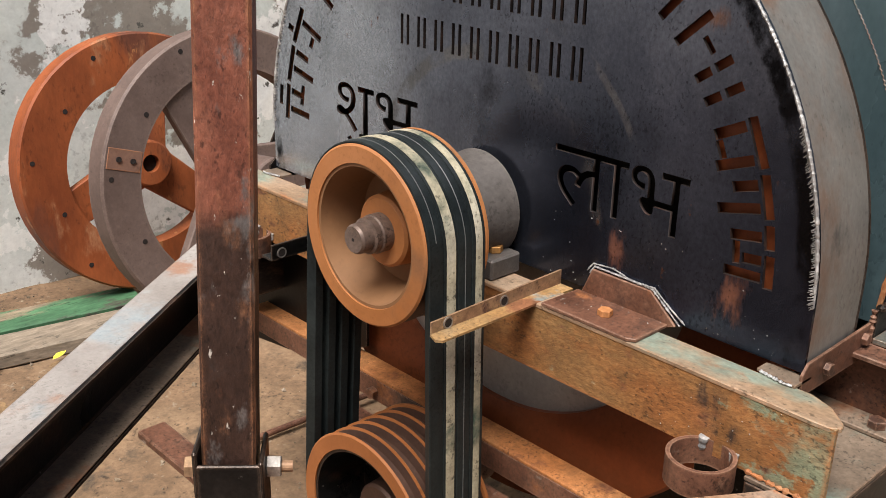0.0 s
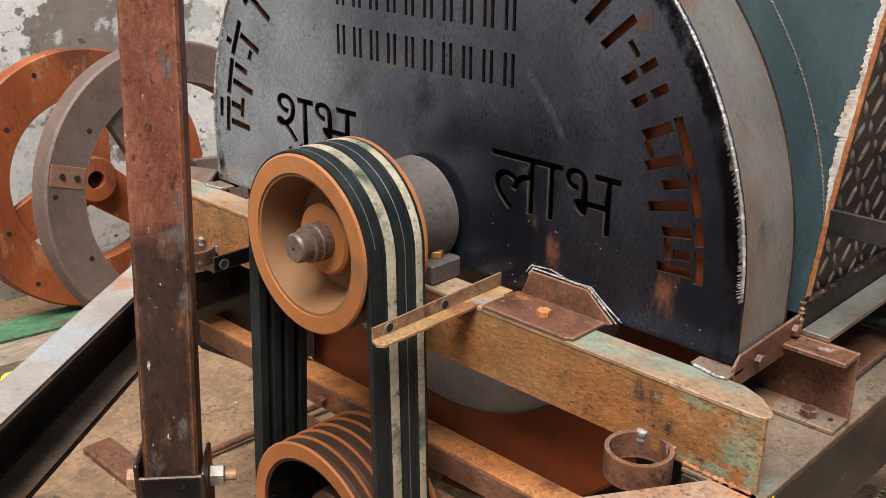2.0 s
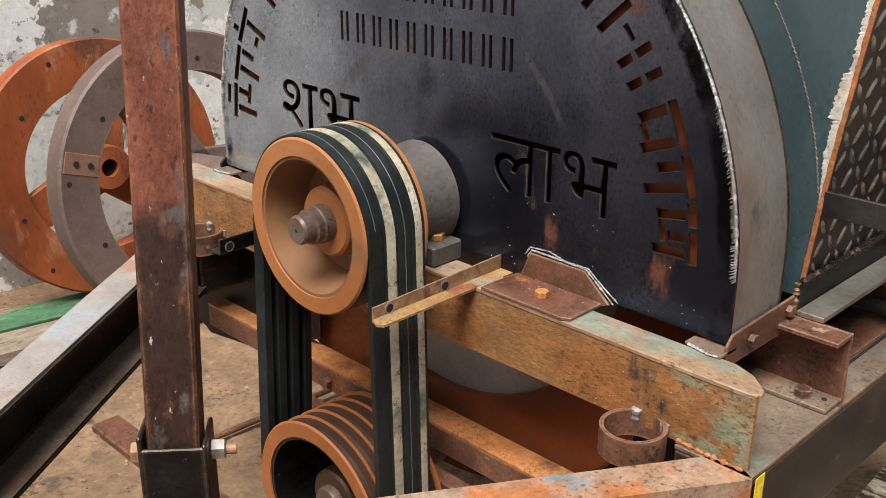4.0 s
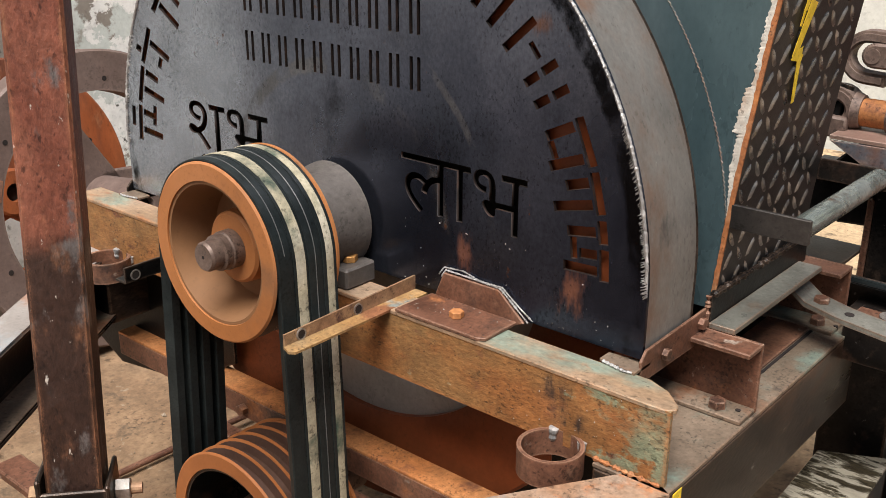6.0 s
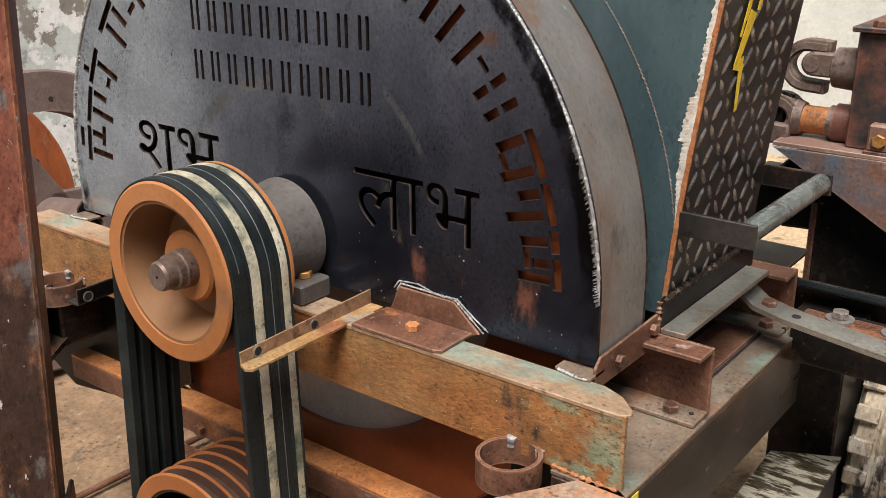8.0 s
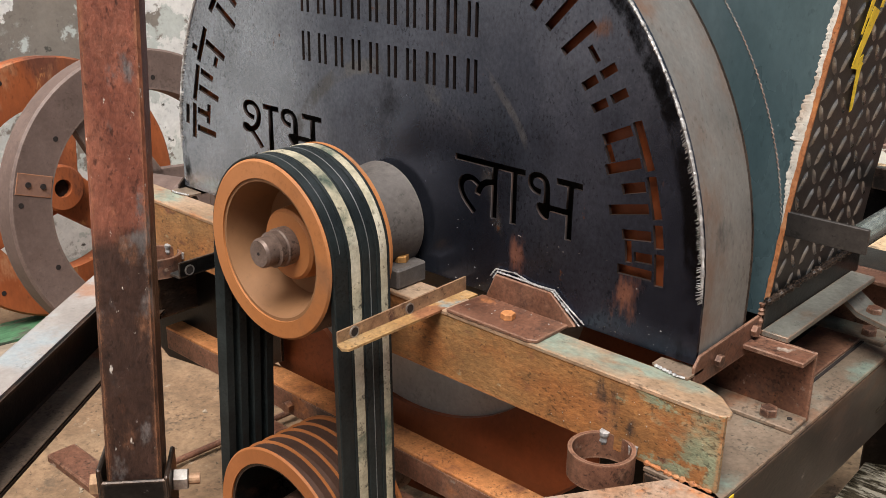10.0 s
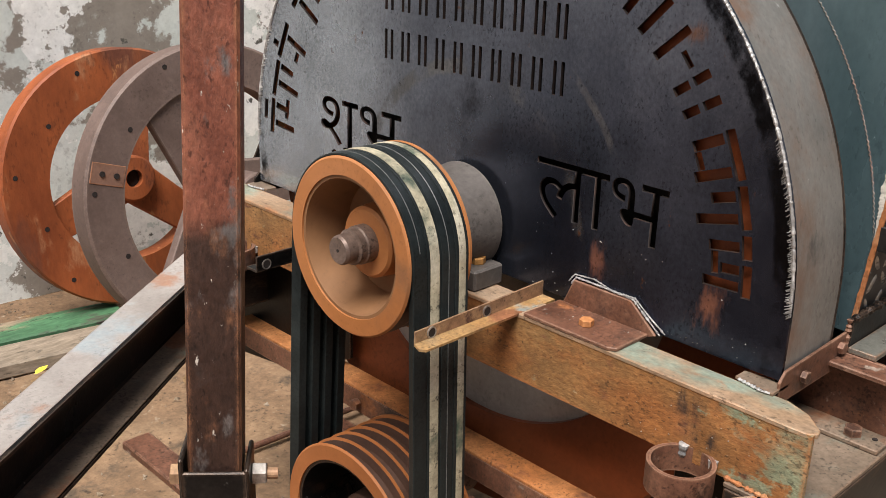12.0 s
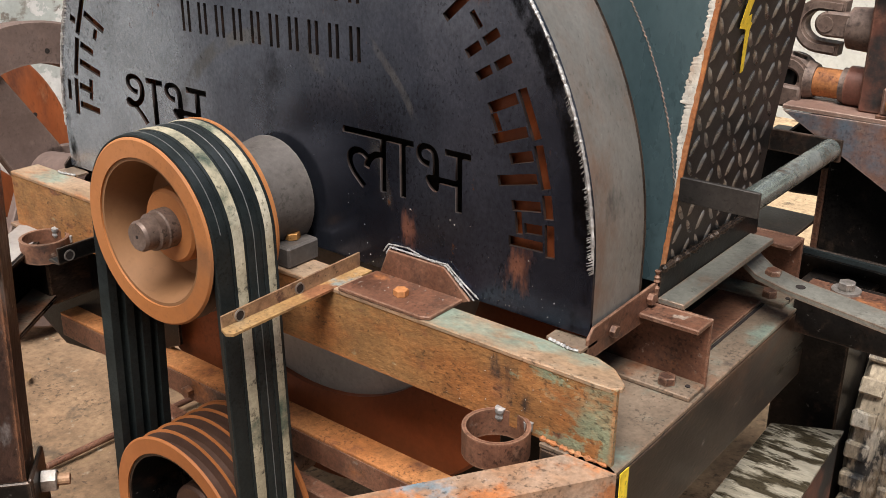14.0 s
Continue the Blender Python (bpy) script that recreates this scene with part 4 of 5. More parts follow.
# ---- small irons on the beam ----
for sx, x in ((1, 0.037), (-1, -0.300)):
    an = thing("angle_bracket", (x, -0.12, 0.8005), "rusty drilled angle iron across the beam", "bracket", "belt guard brackets")
    if sx > 0:
        v = prism([(-0.250, 0.7955), (0.0, 0.801), (0.0, 0.822), (-0.250, 0.8165)], x, x + 0.003, "x")
        hpoly = [(x + 0.003, -0.252), (x + 0.018, -0.258), (x + 0.026, -0.252), (x + 0.026, -0.0), (x + 0.003, -0.0)]
    else:
        v = prism([(-0.262, 0.7985), (0.0, 0.801), (0.0, 0.824), (-0.262, 0.823)], x, x + 0.003, "x")
        hpoly = [(x - 0.024, -0.262), (x, -0.262), (x, 0.0), (x - 0.024, 0.0)]
    vp = part("upright_flange", v, M_ANGLE if sx > 0 else M_BLACK, an, "brown flange with drilled holes")
    part("flat_flange", prism(hpoly, 0.7975, 0.8008, "z"), M_YSTEEL if sx > 0 else M_BLACK, an, "yellow-stained flat flange")
    for k, yy in enumerate((-0.222, -0.118) if sx > 0 else (-0.245,)):
        smooth(part("hole", lathe([(0.0, -0.0005), (0.0065, -0.0005), (0.0065, 0.0042), (0.0, 0.0042)], 20, Matrix.Translation((x, yy, 0.8085)) @ pose(0, 0, 0, 0, 0, -90)), M_HOLE, vp))
        smooth(part("hole_rim", lathe([(0.0062, -0.001), (0.0082, -0.001), (0.0082, 0.0045), (0.0062, 0.0045)], 24, Matrix.Translation((x, yy, 0.8085)) @ pose(0, 0, 0, 0, 0, -90)), M_NUT, vp))

cl = thing("mounting_clip", (0.155, -0.04, 0.8005), "bent rusty mounting plate welded to the housing", "bracket")
foot = part("foot", prism([(0.072, -0.0785), (0.215, -0.0785), (0.226, -0.072), (0.226, -0.004), (0.075, -0.004)], 0.8008, 0.8058, "z", 0.001), M_RUSTB, cl, "brown foot plate")
part("bolt", hexhead((0.155, -0.045, 0.8058), (0, 0, 1), 0.0105, 0.009, 12), M_ORANGE, foot, "orange rusted hex bolt")
part("upright", prism([(0.080, 0.8008), (0.098, 0.843), (0.195, 0.843), (0.238, 0.806), (0.226, 0.8008)], -0.0055, -0.0008, "y", 0.001), M_RUSTB, cl)
part("weld_bead", bead([(0.092, -0.002, 0.835), (0.10, -0.003, 0.847), (0.15, -0.003, 0.8465), (0.197, -0.003, 0.845), (0.222, -0.003, 0.825), (0.243, -0.003, 0.808)], 0.0016, 0.55, 6, None, 0.0012, 7), M_WELD, cl, "bright splashy weld")
part("weld_bead", bead([(0.088, -0.003, 0.838), (0.098, -0.004, 0.851), (0.13, -0.002, 0.853), (0.165, -0.003, 0.846), (0.20, -0.004, 0.848), (0.226, -0.003, 0.828), (0.250, -0.002, 0.812)], 0.0011, 0.55, 6, None, 0.0014, 9), M_WELD, cl, "thin weld spatter")

# droplets thrown off while welding
def spatter(n, at, seed):
    own = bmesh.new()
    rnd = random.Random(seed)
    for k in range(n):
        p = at(rnd)
        r = 0.0004 + 0.0009 * rnd.random() ** 3
        vs = [own.verts.new(Vector(p) + Vector(d) * r) for d in ((1, 0, 0), (-1, 0, 0), (0, 1, 0), (0, -1, 0), (0, 0, 1), (0, 0, -1))]
        for a, b, c in ((0, 2, 4), (2, 1, 4), (1, 3, 4), (3, 0, 4), (2, 0, 5), (1, 2, 5), (3, 1, 5), (0, 3, 5)):
            own.faces.new((vs[a], vs[b], vs[c]))
    return own


tagged(part("weld_spatter", spatter(30, lambda r: (0.08 + 0.14 * r.random(), -0.075 + 0.068 * r.random() ** 0.6, 0.8062), 31), M_NUT, foot, "tiny weld droplets"), kind="stuff")
tagged(part("weld_spatter", spatter(60, lambda r: (0.02 + 0.36 * r.random(), -0.0004, 0.815 + 0.10 * r.random() ** 2), 32), M_NUT, plate, "tiny weld droplets"), kind="stuff")
tagged(part("weld_spatter", spatter(36, lambda r: (0.25 + 0.24 * r.random(), -0.0771, 0.705 + 0.09 * r.random()), 33), M_NUT, web, "tiny weld droplets"), kind="stuff")

# side tabs that hold the housing to the beam and the cross channel
for sx in (1, -1):
    x = CX + sx * (RH + 0.002)
    xo = x + sx * 0.004
    tb = thing("side_tab", (x, 0.09, 0.78), "rusty bolted side tab on the housing", "bracket", "housing side tabs")
    tp = part("plate", prism([(-0.012, 0.782), (-0.012, 0.812), (0.0, 0.824), (0.19, 0.829), (0.196, 0.785), (0.18, 0.781)], min(x, xo), max(x, xo), "x", 0.0008), M_RUSTB if sx > 0 else M_BLACK, tb)
    for yy, zz in ((0.045, 0.803), (0.140, 0.812)):
        part("bolt", hexhead((xo, yy, zz), (sx, 0, 0), 0.0085, 0.008, 15), M_RUSTB, tp, "rusty hex bolt")
    part("toe", prism([(x - sx * 0.05, -0.02), (xo, -0.028), (xo, 0.01), (x - sx * 0.05, 0.002)], 0.8008, 0.804, "z"), M_TANSTEEL, tb, "burnt welded toe")
    part("weld_bead", bead([(x - sx * 0.045, -0.022, 0.803), (x - sx * 0.01, -0.029, 0.803), (x, -0.027, 0.803)], 0.0020, 0.45, 6, None, 0.0014), M_WELD, tb, "bright weld bead")

# pipe rings welded to the web
for sx, cx in ((1, 0.360), (-1, -0.60)):
    rg = thing("pipe_ring", (cx, -0.118, 0.682), "short rusty pipe ring welded to the beam", "pipe ring", "pipe rings")
    smooth(part("ring", lathe([(0.036, -0.018), (0.0415, -0.018), (0.0415, 0.018), (0.036, 0.018)], 44, Matrix.Translation((cx, -0.112, 0.702)) @ pose(0, 0, 0, 90, 0, 0)), M_RUSTB, rg), 35)
    part("weld_bead", bead([(cx - 0.02, -0.078, 0.704), (cx - 0.018, -0.079, 0.722)], 0.006, 0.5, 8, None, 0.004, 3), M_WELD, rg, "blob of bright weld")
    part("weld_bead", bead([(cx + 0.024, -0.079, 0.706), (cx + 0.024, -0.079, 0.718)], 0.0045, 0.5, 8, None, 0.004, 5), M_WELD, rg, "blob of bright weld")

# lower angle that carries the lower shaft
la = thing("lower_rail", (CX, -0.02, 0.45), "rusty lower angle rail below the beam", "steel rail")
part("upright_flange", box(-0.72, 0.165, -0.037, -0.032, 0.462, 0.505, 0.001), M_RUSTB, la)
part("flat_flange", box(-0.72, 0.32, -0.037, 0.012, 0.505, 0.5105, 0.001), M_ORANGE, la, "orange worn flange")
part("bolt", hexhead((-0.334, -0.037, 0.479), (0, -1, 0), 0.0115, 0.012, 0), M_RUSTB, la, "rusty hex bolt")
part("lower_plate", box(-0.40, 0.10, -0.07, -0.04, 0.40, 0.436, 0.002), M_RUSTB, la)
for xx in (-0.70, 0.28):
    part("hanger", box(xx, xx + 0.04, 0.012, 0.018, 0.505, 0.70, 0.001), M_BLACK, la)

# ---- prop post in its clevis ----
pt = Vector((0.020, -0.500, 1.5))
pb = Vector((0.071, -0.569, 0.70))
po = thing("prop_post", (0.073, -0.567, 0.0), "rusty square tube prop post pinned in a clevis", "post")


def along_post(z):
    k = (z - pb.z) / (pt.z - pb.z)
    return pb + (pt - pb) * k


def post_tube(z0, z1, half, deep, mat_, nm, lab, dx=0.0):
    a, b = along_post(z0), along_post(z1)
    d = (b - a).normalized()
    yaw = radians(52)
    u = Vector((math.cos(yaw), math.sin(yaw), 0))
    u = (u - d * u.dot(d)).normalized()
    v = d.cross(u).normalized()
    own = bmesh.new()
    loops = []
    c = 0.003
    ring = [(-half + c, -deep), (half - c, -deep), (half, -deep + c), (half, deep - c), (half - c, deep), (-half + c, deep), (-half, deep - c), (-half, -deep + c)]
    for p in (a, b):
        loops.append([own.verts.new(p + u * (q + dx) + v * w) for q, w in ring])
    own.faces.new(loops[0])
    own.faces.new(list(reversed(loops[1])))
    for i in range(8):
        own.faces.new((loops[0][i], loops[0][(i + 1) % 8], loops[1][(i + 1) % 8], loops[1][i]))
    return part(nm, own, mat_, po, lab), u, v


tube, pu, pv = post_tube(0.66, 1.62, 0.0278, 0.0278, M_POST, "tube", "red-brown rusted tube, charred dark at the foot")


def clevis():
    a = along_post(0.774)
    own = bmesh.new()
    M = Matrix(((pu.x, pv.x, 0, a.x), (pu.y, pv.y, 0, a.y), (pu.z, pv.z, 1, a.z), (0, 0, 0, 1)))
    for s in (-1, 1):
        box(0.031 if s > 0 else -0.036, 0.036 if s > 0 else -0.031, -0.038, 0.038, -0.774 + 0.01, 0.004 if s > 0 else 0.016, 0.002, M, own)
    box(-0.036, 0.036, 0.0315, 0.037, -0.774, 0.0, 0.0015, M, own) if pv.dot(Vector((0.86, -0.52, 0))) > 0 else box(-0.036, 0.036, -0.037, -0.0315, -0.774, 0.0, 0.0015, M, own)
    c = part("clevis", own, M_BLACK, po, "black U-shaped clevis with bright cut edges")
    q = a + pu * 0.036 + Vector((0, 0, -0.02))
    part("nut", hexhead(q, pu, 0.0125, 0.016, 0), M_NUT, c, "zinc hex nut")
    part("bolt_thread", rod(q, q + pu * 0.028, 0.0062, 14), M_ANGLE, c, "rusty bolt thread")
    part("bolt_head", hexhead(a - pu * 0.036 + Vector((0, 0, -0.02)), -pu, 0.0125, 0.014, 0), M_ANGLE, c, "brown bolt head")


clevis()

# ---- green body with tread plate side ----
gb = thing("hopper_body", (0.0, 0.3, 0.8), "dark green steel hopper body with tread plate side", "machine body")
EX0, EX1, EZ0, EZ1 = 0.415, 0.520, 0.815, 1.62


def edge_x(z):
    return EX0 + (EX1 - EX0) * ((z - EZ0) / (EZ1 - EZ0)) ** 1.25


def body_outline(inset=0.0):
    zs = [EZ0 + (EZ1 - EZ0) * k / 6 for k in range(7)]
    return [(-0.45, EZ0)] + [(edge_x(z) - inset, z) for z in zs] + [(-0.45, EZ1)]


part("front_plate", prism(body_outline(0.004), 0.186, 0.191, "y"), M_GREEN, gb, "dark green front plate")
part("back_plate", prism(body_outline(0.004), 0.475, 0.48, "y"), M_GREEN, gb)
part("roof", box(-0.45, EX1, 0.186, 0.48, EZ1, EZ1 + 0.005, 0.001), M_GREEN, gb)
arc = [(CX + (0.550 + 0.0011 * (-1) ** k) * math.cos(a), 0.1857, CZ + (0.550 + 0.0011 * (-1) ** k) * math.sin(a)) for k, a in enumerate(np.linspace(radians(2), radians(80), 230))]
part("weld_bead", bead(arc, 0.0008, 0.6, 5, None, 0.004, 8), M_SIDE, gb, "stitched weld seam")
part("neck", shell(0.45, 0.47, HD + 0.005, 0.1858, 0.82), M_BLACK, gb, "dark neck ring")


def tread_sheet():
    own = bmesh.new()
    zs = [EZ0 + (EZ1 - EZ0) * k / 8 for k in range(9)]
    rows = []
    for z in zs:
        x = edge_x(z)
        rows.append([own.verts.new(p) for p in ((x - 0.004, 0.184, z), (x, 0.184, z), (x, 0.482, z), (x - 0.004, 0.482, z))])
    for A, B in zip(rows, rows[1:]):
        for j in range(4):
            own.faces.new((A[j], A[(j + 1) % 4], B[(j + 1) % 4], B[j]))
    own.faces.new(rows[0])
    own.faces.new(list(reversed(rows[-1])))
    return own


tr = part("tread_plate", tread_sheet(), M_TREAD, gb, "black steel tread plate side")


def lozenges():
    own = bmesh.new()
    for r in range(26):
        for c in range(9):
            z = 0.852 + r * 0.0305
            y = 0.203 + c * 0.0345
            if y > 0.474 or z > 1.6:
                continue
            sgn = 1 if (r + c) % 2 else -1
            x = edge_x(z)
            slope = (edge_x(z + 0.01) - edge_x(z - 0.01)) / 0.02
            L, W, Hh = 0.0165, 0.0052, 0.0034
            ca, sa = math.cos(radians(54 * sgn)), math.sin(radians(54 * sgn))
            base = []
            for a, b in ((-L, 0), (-L * 0.55, W * 0.8), (0, W), (L * 0.55, W * 0.8), (L, 0), (L * 0.55, -W * 0.8), (0, -W), (-L * 0.55, -W * 0.8)):
                dy, dz = a * ca - b * sa, a * sa + b * ca
                base.append(own.verts.new((x + slope * dz - 0.0002, y + dy, z + dz)))
            top = []
            for a in (-L * 0.6, L * 0.6):
                dy, dz = a * ca, a * sa
                top.append(own.verts.new((x + slope * dz + Hh, y + dy, z + dz)))
            t0, t1 = top
            own.faces.new((base[0], base[1], t0))
            own.faces.new((base[1], base[2], t0))
            own.faces.new((base[2], t1, t0))
            own.faces.new((base[2], base[3], t1))
            own.faces.new((base[3], base[4], t1))
            own.faces.new((base[4], base[5], t1))
            own.faces.new((base[5], base[6], t1))
            own.faces.new((base[6], t0, t1))
            own.faces.new((base[6], base[7], t0))
            own.faces.new((base[7], base[0], t0))
    return own


tagged(smooth(part("raised_pattern", lozenges(), M_LOZ, tr, "worn bright raised lozenges"), 70), kind="stuff")
def edge_strip():
    own = bmesh.new()
    rnd = random.Random(2)
    rows = []
    for z in np.linspace(0.83, 1.6, 150):
        w = 0.0055 + 0.0018 * rnd.random()
        x = edge_x(z) + 0.0012
        rows.append([own.verts.new(p) for p in ((x - w, 0.1832, z), (x, 0.1828 + 0.0006 * rnd.random(), z), (x, 0.186, z), (x - w, 0.186, z))])
    for A, B in zip(rows, rows[1:]):
        for j2 in range(4):
            own.faces.new((A[j2], A[(j2 + 1) % 4], B[(j2 + 1) % 4], B[j2]))
    own.faces.new(rows[0])
    own.faces.new(list(reversed(rows[-1])))
    return own


part("edge_strip", edge_strip(), M_RUSTEDGE, gb, "orange rusted cut edge")


def smear():
    """Pale filler smeared beside the edge, ragged towards the green face."""
    own = bmesh.new()
    rnd = random.Random(5)
    prev = None
    z = 0.93
    while z < 1.60:
        broad = noise.noise(Vector((z * 14, 0.7, 0.2)))
        w = 0.0085 + 0.006 * broad + 0.0035 * rnd.random() + (0.007 if 1.06 < z < 1.12 else 0)
        if z < 1.02:
            w *= max(0.15, (z - 0.93) / 0.09)
        x = edge_x(z) - 0.004
        cur = [own.verts.new((x - max(w, 0.0015), 0.1852, z)), own.verts.new((x - 0.001, 0.1840, z))]
        if prev:
            own.faces.new((prev[0], prev[1], cur[1], cur[0]))
        prev = cur
        z += 0.0022
    r = bmesh.ops.extrude_face_region(own, geom=own.faces[:])
    bmesh.ops.translate(own, vec=(0, 0.0022, 0), verts=[v for v in r["geom"] if isinstance(v, bmesh.types.BMVert)])
    return own


part("filler_smear", smear(), M_CUTEDGE, gb, "ragged pale filler along the edge")


def drip():
    own = bmesh.new()
    for (y0, z0, y1, z1, w) in ((0.262, 1.21, 0.285, 1.34, 0.010), (0.285, 1.22, 0.262, 1.15, 0.024), (0.258, 1.155, 0.29, 1.145, 0.016), (0.278, 1.16, 0.296, 1.085, 0.013),
                                (0.290, 1.25, 0.318, 1.45, 0.022), (0.258, 1.19, 0.266, 1.27, 0.006), (0.31, 1.30, 0.300, 1.22, 0.014)):
        d = Vector((y1 - y0, z1 - z0)).normalized()
        n = Vector((-d.y, d.x)) * w / 2
        vs = []
        for (yy, zz) in ((y0 + n.x, z0 + n.y), (y0 - n.x, z0 - n.y), (y1 - n.x * 0.6, z1 - n.y * 0.6), (y1 + n.x * 0.6, z1 + n.y * 0.6)):
            vs.append(own.verts.new((edge_x(zz) + 0.0028, yy, zz)))
        own.faces.new(vs)
    r = bmesh.ops.extrude_face_region(own, geom=own.faces[:])
    bmesh.ops.translate(own, vec=(0.0008, 0, 0), verts=[v for v in r["geom"] if isinstance(v, bmesh.types.BMVert)])
    return own


part("paint_mark", drip(), M_YELLOW, tr, "smeared yellow paint mark")
# base angle under the tread plate
ba = part("base_angle", box(0.418, 0.424, 0.160, 0.485, 0.8, 0.846, 0.001), M_BLACK, gb, "black base angle")
part("base_flange", box(0.4245, 0.462, 0.156, 0.455, 0.8005, 0.8085, 0.001), M_FLAT, ba, "pale worn base flange")
part("weld_bead", bead([(0.424, 0.162, 0.846), (0.424, 0.48, 0.846)], 0.0045, 0.5), M_BLACK, ba)
part("weld_bead", bead([(0.420, 0.158, 0.80), (0.420, 0.158, 0.845)], 0.0034, 0.5, 7, None, 0.003), M_RUSTB, ba)

# handle step on the tread plate
hd = thing("step_handle", (0.47, 0.33, 0.93), "welded pipe step on two flat irons", "handle")
part("flat_iron", box(edge_x(0.95), 0.532, 0.183, 0.189, 0.935, 0.968, 0.001), M_TREAD, hd, "worn flat iron")
part("flat_iron", box(edge_x(0.95), 0.532, 0.478, 0.484, 0.935, 0.968, 0.001), M_BLACK, hd)
smooth(part("pipe", rod((0.516, 0.189, 0.952), (0.516, 0.478, 0.952), 0.0155, 24), M_PIPE, hd, "smooth greenish grey pipe"), 40)


# loose flat bar bolted across the rear of the frame
def flat_bar():
    own = bmesh.new()
    a = [(0.388, 0.432), (0.405, 0.430), (0.424, 0.426), (0.446, 0.421), (0.468, 0.417), (0.52, 0.404), (0.700, 0.372)]
    zz = [0.816, 0.813, 0.802, 0.784, 0.771, 0.766, 0.760]
    rows = []
    for (x, y), z in zip(a, zz):
        rows.append([own.verts.new(p) for p in ((x - 0.004, y - 0.024, z), (x + 0.004, y + 0.024, z), (x + 0.004, y + 0.024, z - 0.008), (x - 0.004, y - 0.024, z - 0.008))])
    for A, B in zip(rows, rows[1:]):
        for j in range(4):
            own.faces.new((A[j], A[(j + 1) % 4], B[(j + 1) % 4], B[j]))
    own.faces.new(rows[0])
    own.faces.new(list(reversed(rows[-1])))
    return own


fb = thing("flat_bar", (0.5, 0.41, 0.75), "pale worn flat bar bolted on the rear channel", "flat bar")
fbm = part("bar", flat_bar(), M_FLAT, fb)
part("bolt", hexhead((0.482, 0.414, 0.769), (0, 0, 1), 0.0125, 0.008, 10), M_RUSTB, fbm, "rusty hex bolt")
part("hole", rod((0.528, 0.4025, 0.76), (0.528, 0.4025, 0.7666), 0.007, 14), M_HOLE, fbm)

# ---- flywheels against the wall ----


def wheel(name, R, Rin, W, m, mat_, spokes, label, hub=True, long=0.0, sw=0.07):
    th = thing(name, m.translation, label, "flywheel", "flywheels against the wall")
    smooth(part("rim", lathe([(Rin, -W / 2), (R - 0.006, -W / 2), (R, -W / 2 + 0.006), (R, W / 2), (Rin, W / 2)], 80, m), mat_, th), 30)
    for a in spokes:
        own = bmesh.new()
        prism([(0.0, -sw), (Rin + 0.01, -sw * 0.8), (Rin + 0.01, sw * 0.8), (0.0, sw)], -W * 0.35, W * 0.1, "y", 0.003, m @ pose(0, 0, 0, 0, a, 0), own)
        part("spoke", own, mat_, th)
    if hub:
        smooth(part("hub", lathe([(0.028, -W * 0.85 - long), (0.066, -W * 0.85 - long), (0.072, -W * 0.8 - long), (0.074, W * 0.3), (0.028, W * 0.3)], 40, m), mat_, th), 30)
        part("bore", rod(m @ Vector((0, -W * 0.5 - long, 0)), m @ Vector((0, W * 0.2, 0)), 0.0285, 20), M_HOLE, th)
    for a in (18, 198) if long else ():
        q = m @ pose(0, 0, 0, 0, a, 0)
        pad = part("rivet_pad", box(Rin + 0.004, R - 0.012, -W / 2 - 0.0015, -W / 2 + 0.004, -0.030, 0.030, 0.001, q), M_PAD, th, "rubbed orange-brown joint pad")
        for rr in (Rin + 0.03, R - 0.045):
            part("rivet_hole", rod(q @ Vector((rr, -W / 2 - 0.005, 0)), q @ Vector((rr, -W / 2, 0)), 0.008, 12), M_HOLE, pad)
    for k in range(12):
        a = 2 * math.pi * k / 12 + 0.35
        rr = (R + Rin) / 2 + (0.03 if k % 2 else -0.025)
        c = m @ Vector((rr * math.cos(a), -W / 2 - 0.001, rr * math.sin(a)))
        c2 = m @ Vector((rr * math.cos(a), -W / 2 + 0.01, rr * math.sin(a)))
        part("bolt_hole", rod(c, c2, 0.0075, 12), M_HOLE, th)
    return th


# the wheel's face (-y of its own) looks along +x of the yard
mw1 = pose(-2.0, 0.392, 0.434, -7, 0, 90)
wheel("rust_flywheel", 0.402, 0.258, 0.07, mw1, M_WHEELR, (280, 158, 40), "orange rusted cast iron flywheel leaning on the wall")
mw2 = pose(-1.69, 0.525, 0.44, -7, 0, 92)
wheel("grey_flywheel", 0.44, 0.322, 0.075, mw2, M_WHEELG, (122, 242, 2), "grey-brown cast flywheel leaning on the rusted one", hub=True, long=0.16, sw=0.085)

# ---- gearbox stand behind, at the far side ----
M_SHELF = surf("pinkish_rust_plate", [(0.20, 0.115, 0.088), (0.25, 0.155, 0.122), (0.29, 0.195, 0.160)], 5.0, (0.34, 0.6), 0.2, 0.15, 140, [((0.14, 0.07, 0.045), 8.0, 0.62, 0.06, 0.1)], grain_amount=0.2, mottle=0.14, edge=((0.44, 0.33, 0.26), 0.006, 0.8))
gs = thing("gearbox_stand", (0.6, 0.85, 0.3), "rusty gusseted stand with a red-brown gear box", "gearbox stand")
part("gusset", prism([(0.325, 0.915), (0.95, 0.922), (0.95, 0.56)], 0.80, 0.806, "y", 0.001), M_GUSSET, gs, "triangular plate of rust and old blue paint")
part("shelf", box(0.325, 0.95, 0.80, 1.02, 0.917, 0.925, 0.001), M_SHELF, gs, "pinkish brown shelf plate")
bx = part("gear_box", box(0.445, 0.80, 0.83, 1.02, 0.925, 1.13, 0.003), M_BOX, gs, "stained red-brown box")
part("lid", box(0.435, 0.81, 0.82, 1.03, 1.13, 1.14, 0.002), M_BOX, bx)
for xx in (0.475, 0.58, 0.70):
    part("bolt", hexhead((xx, 0.84, 1.14), (0, 0, 1), 0.012, 0.011, 0), M_RUSTB, bx)
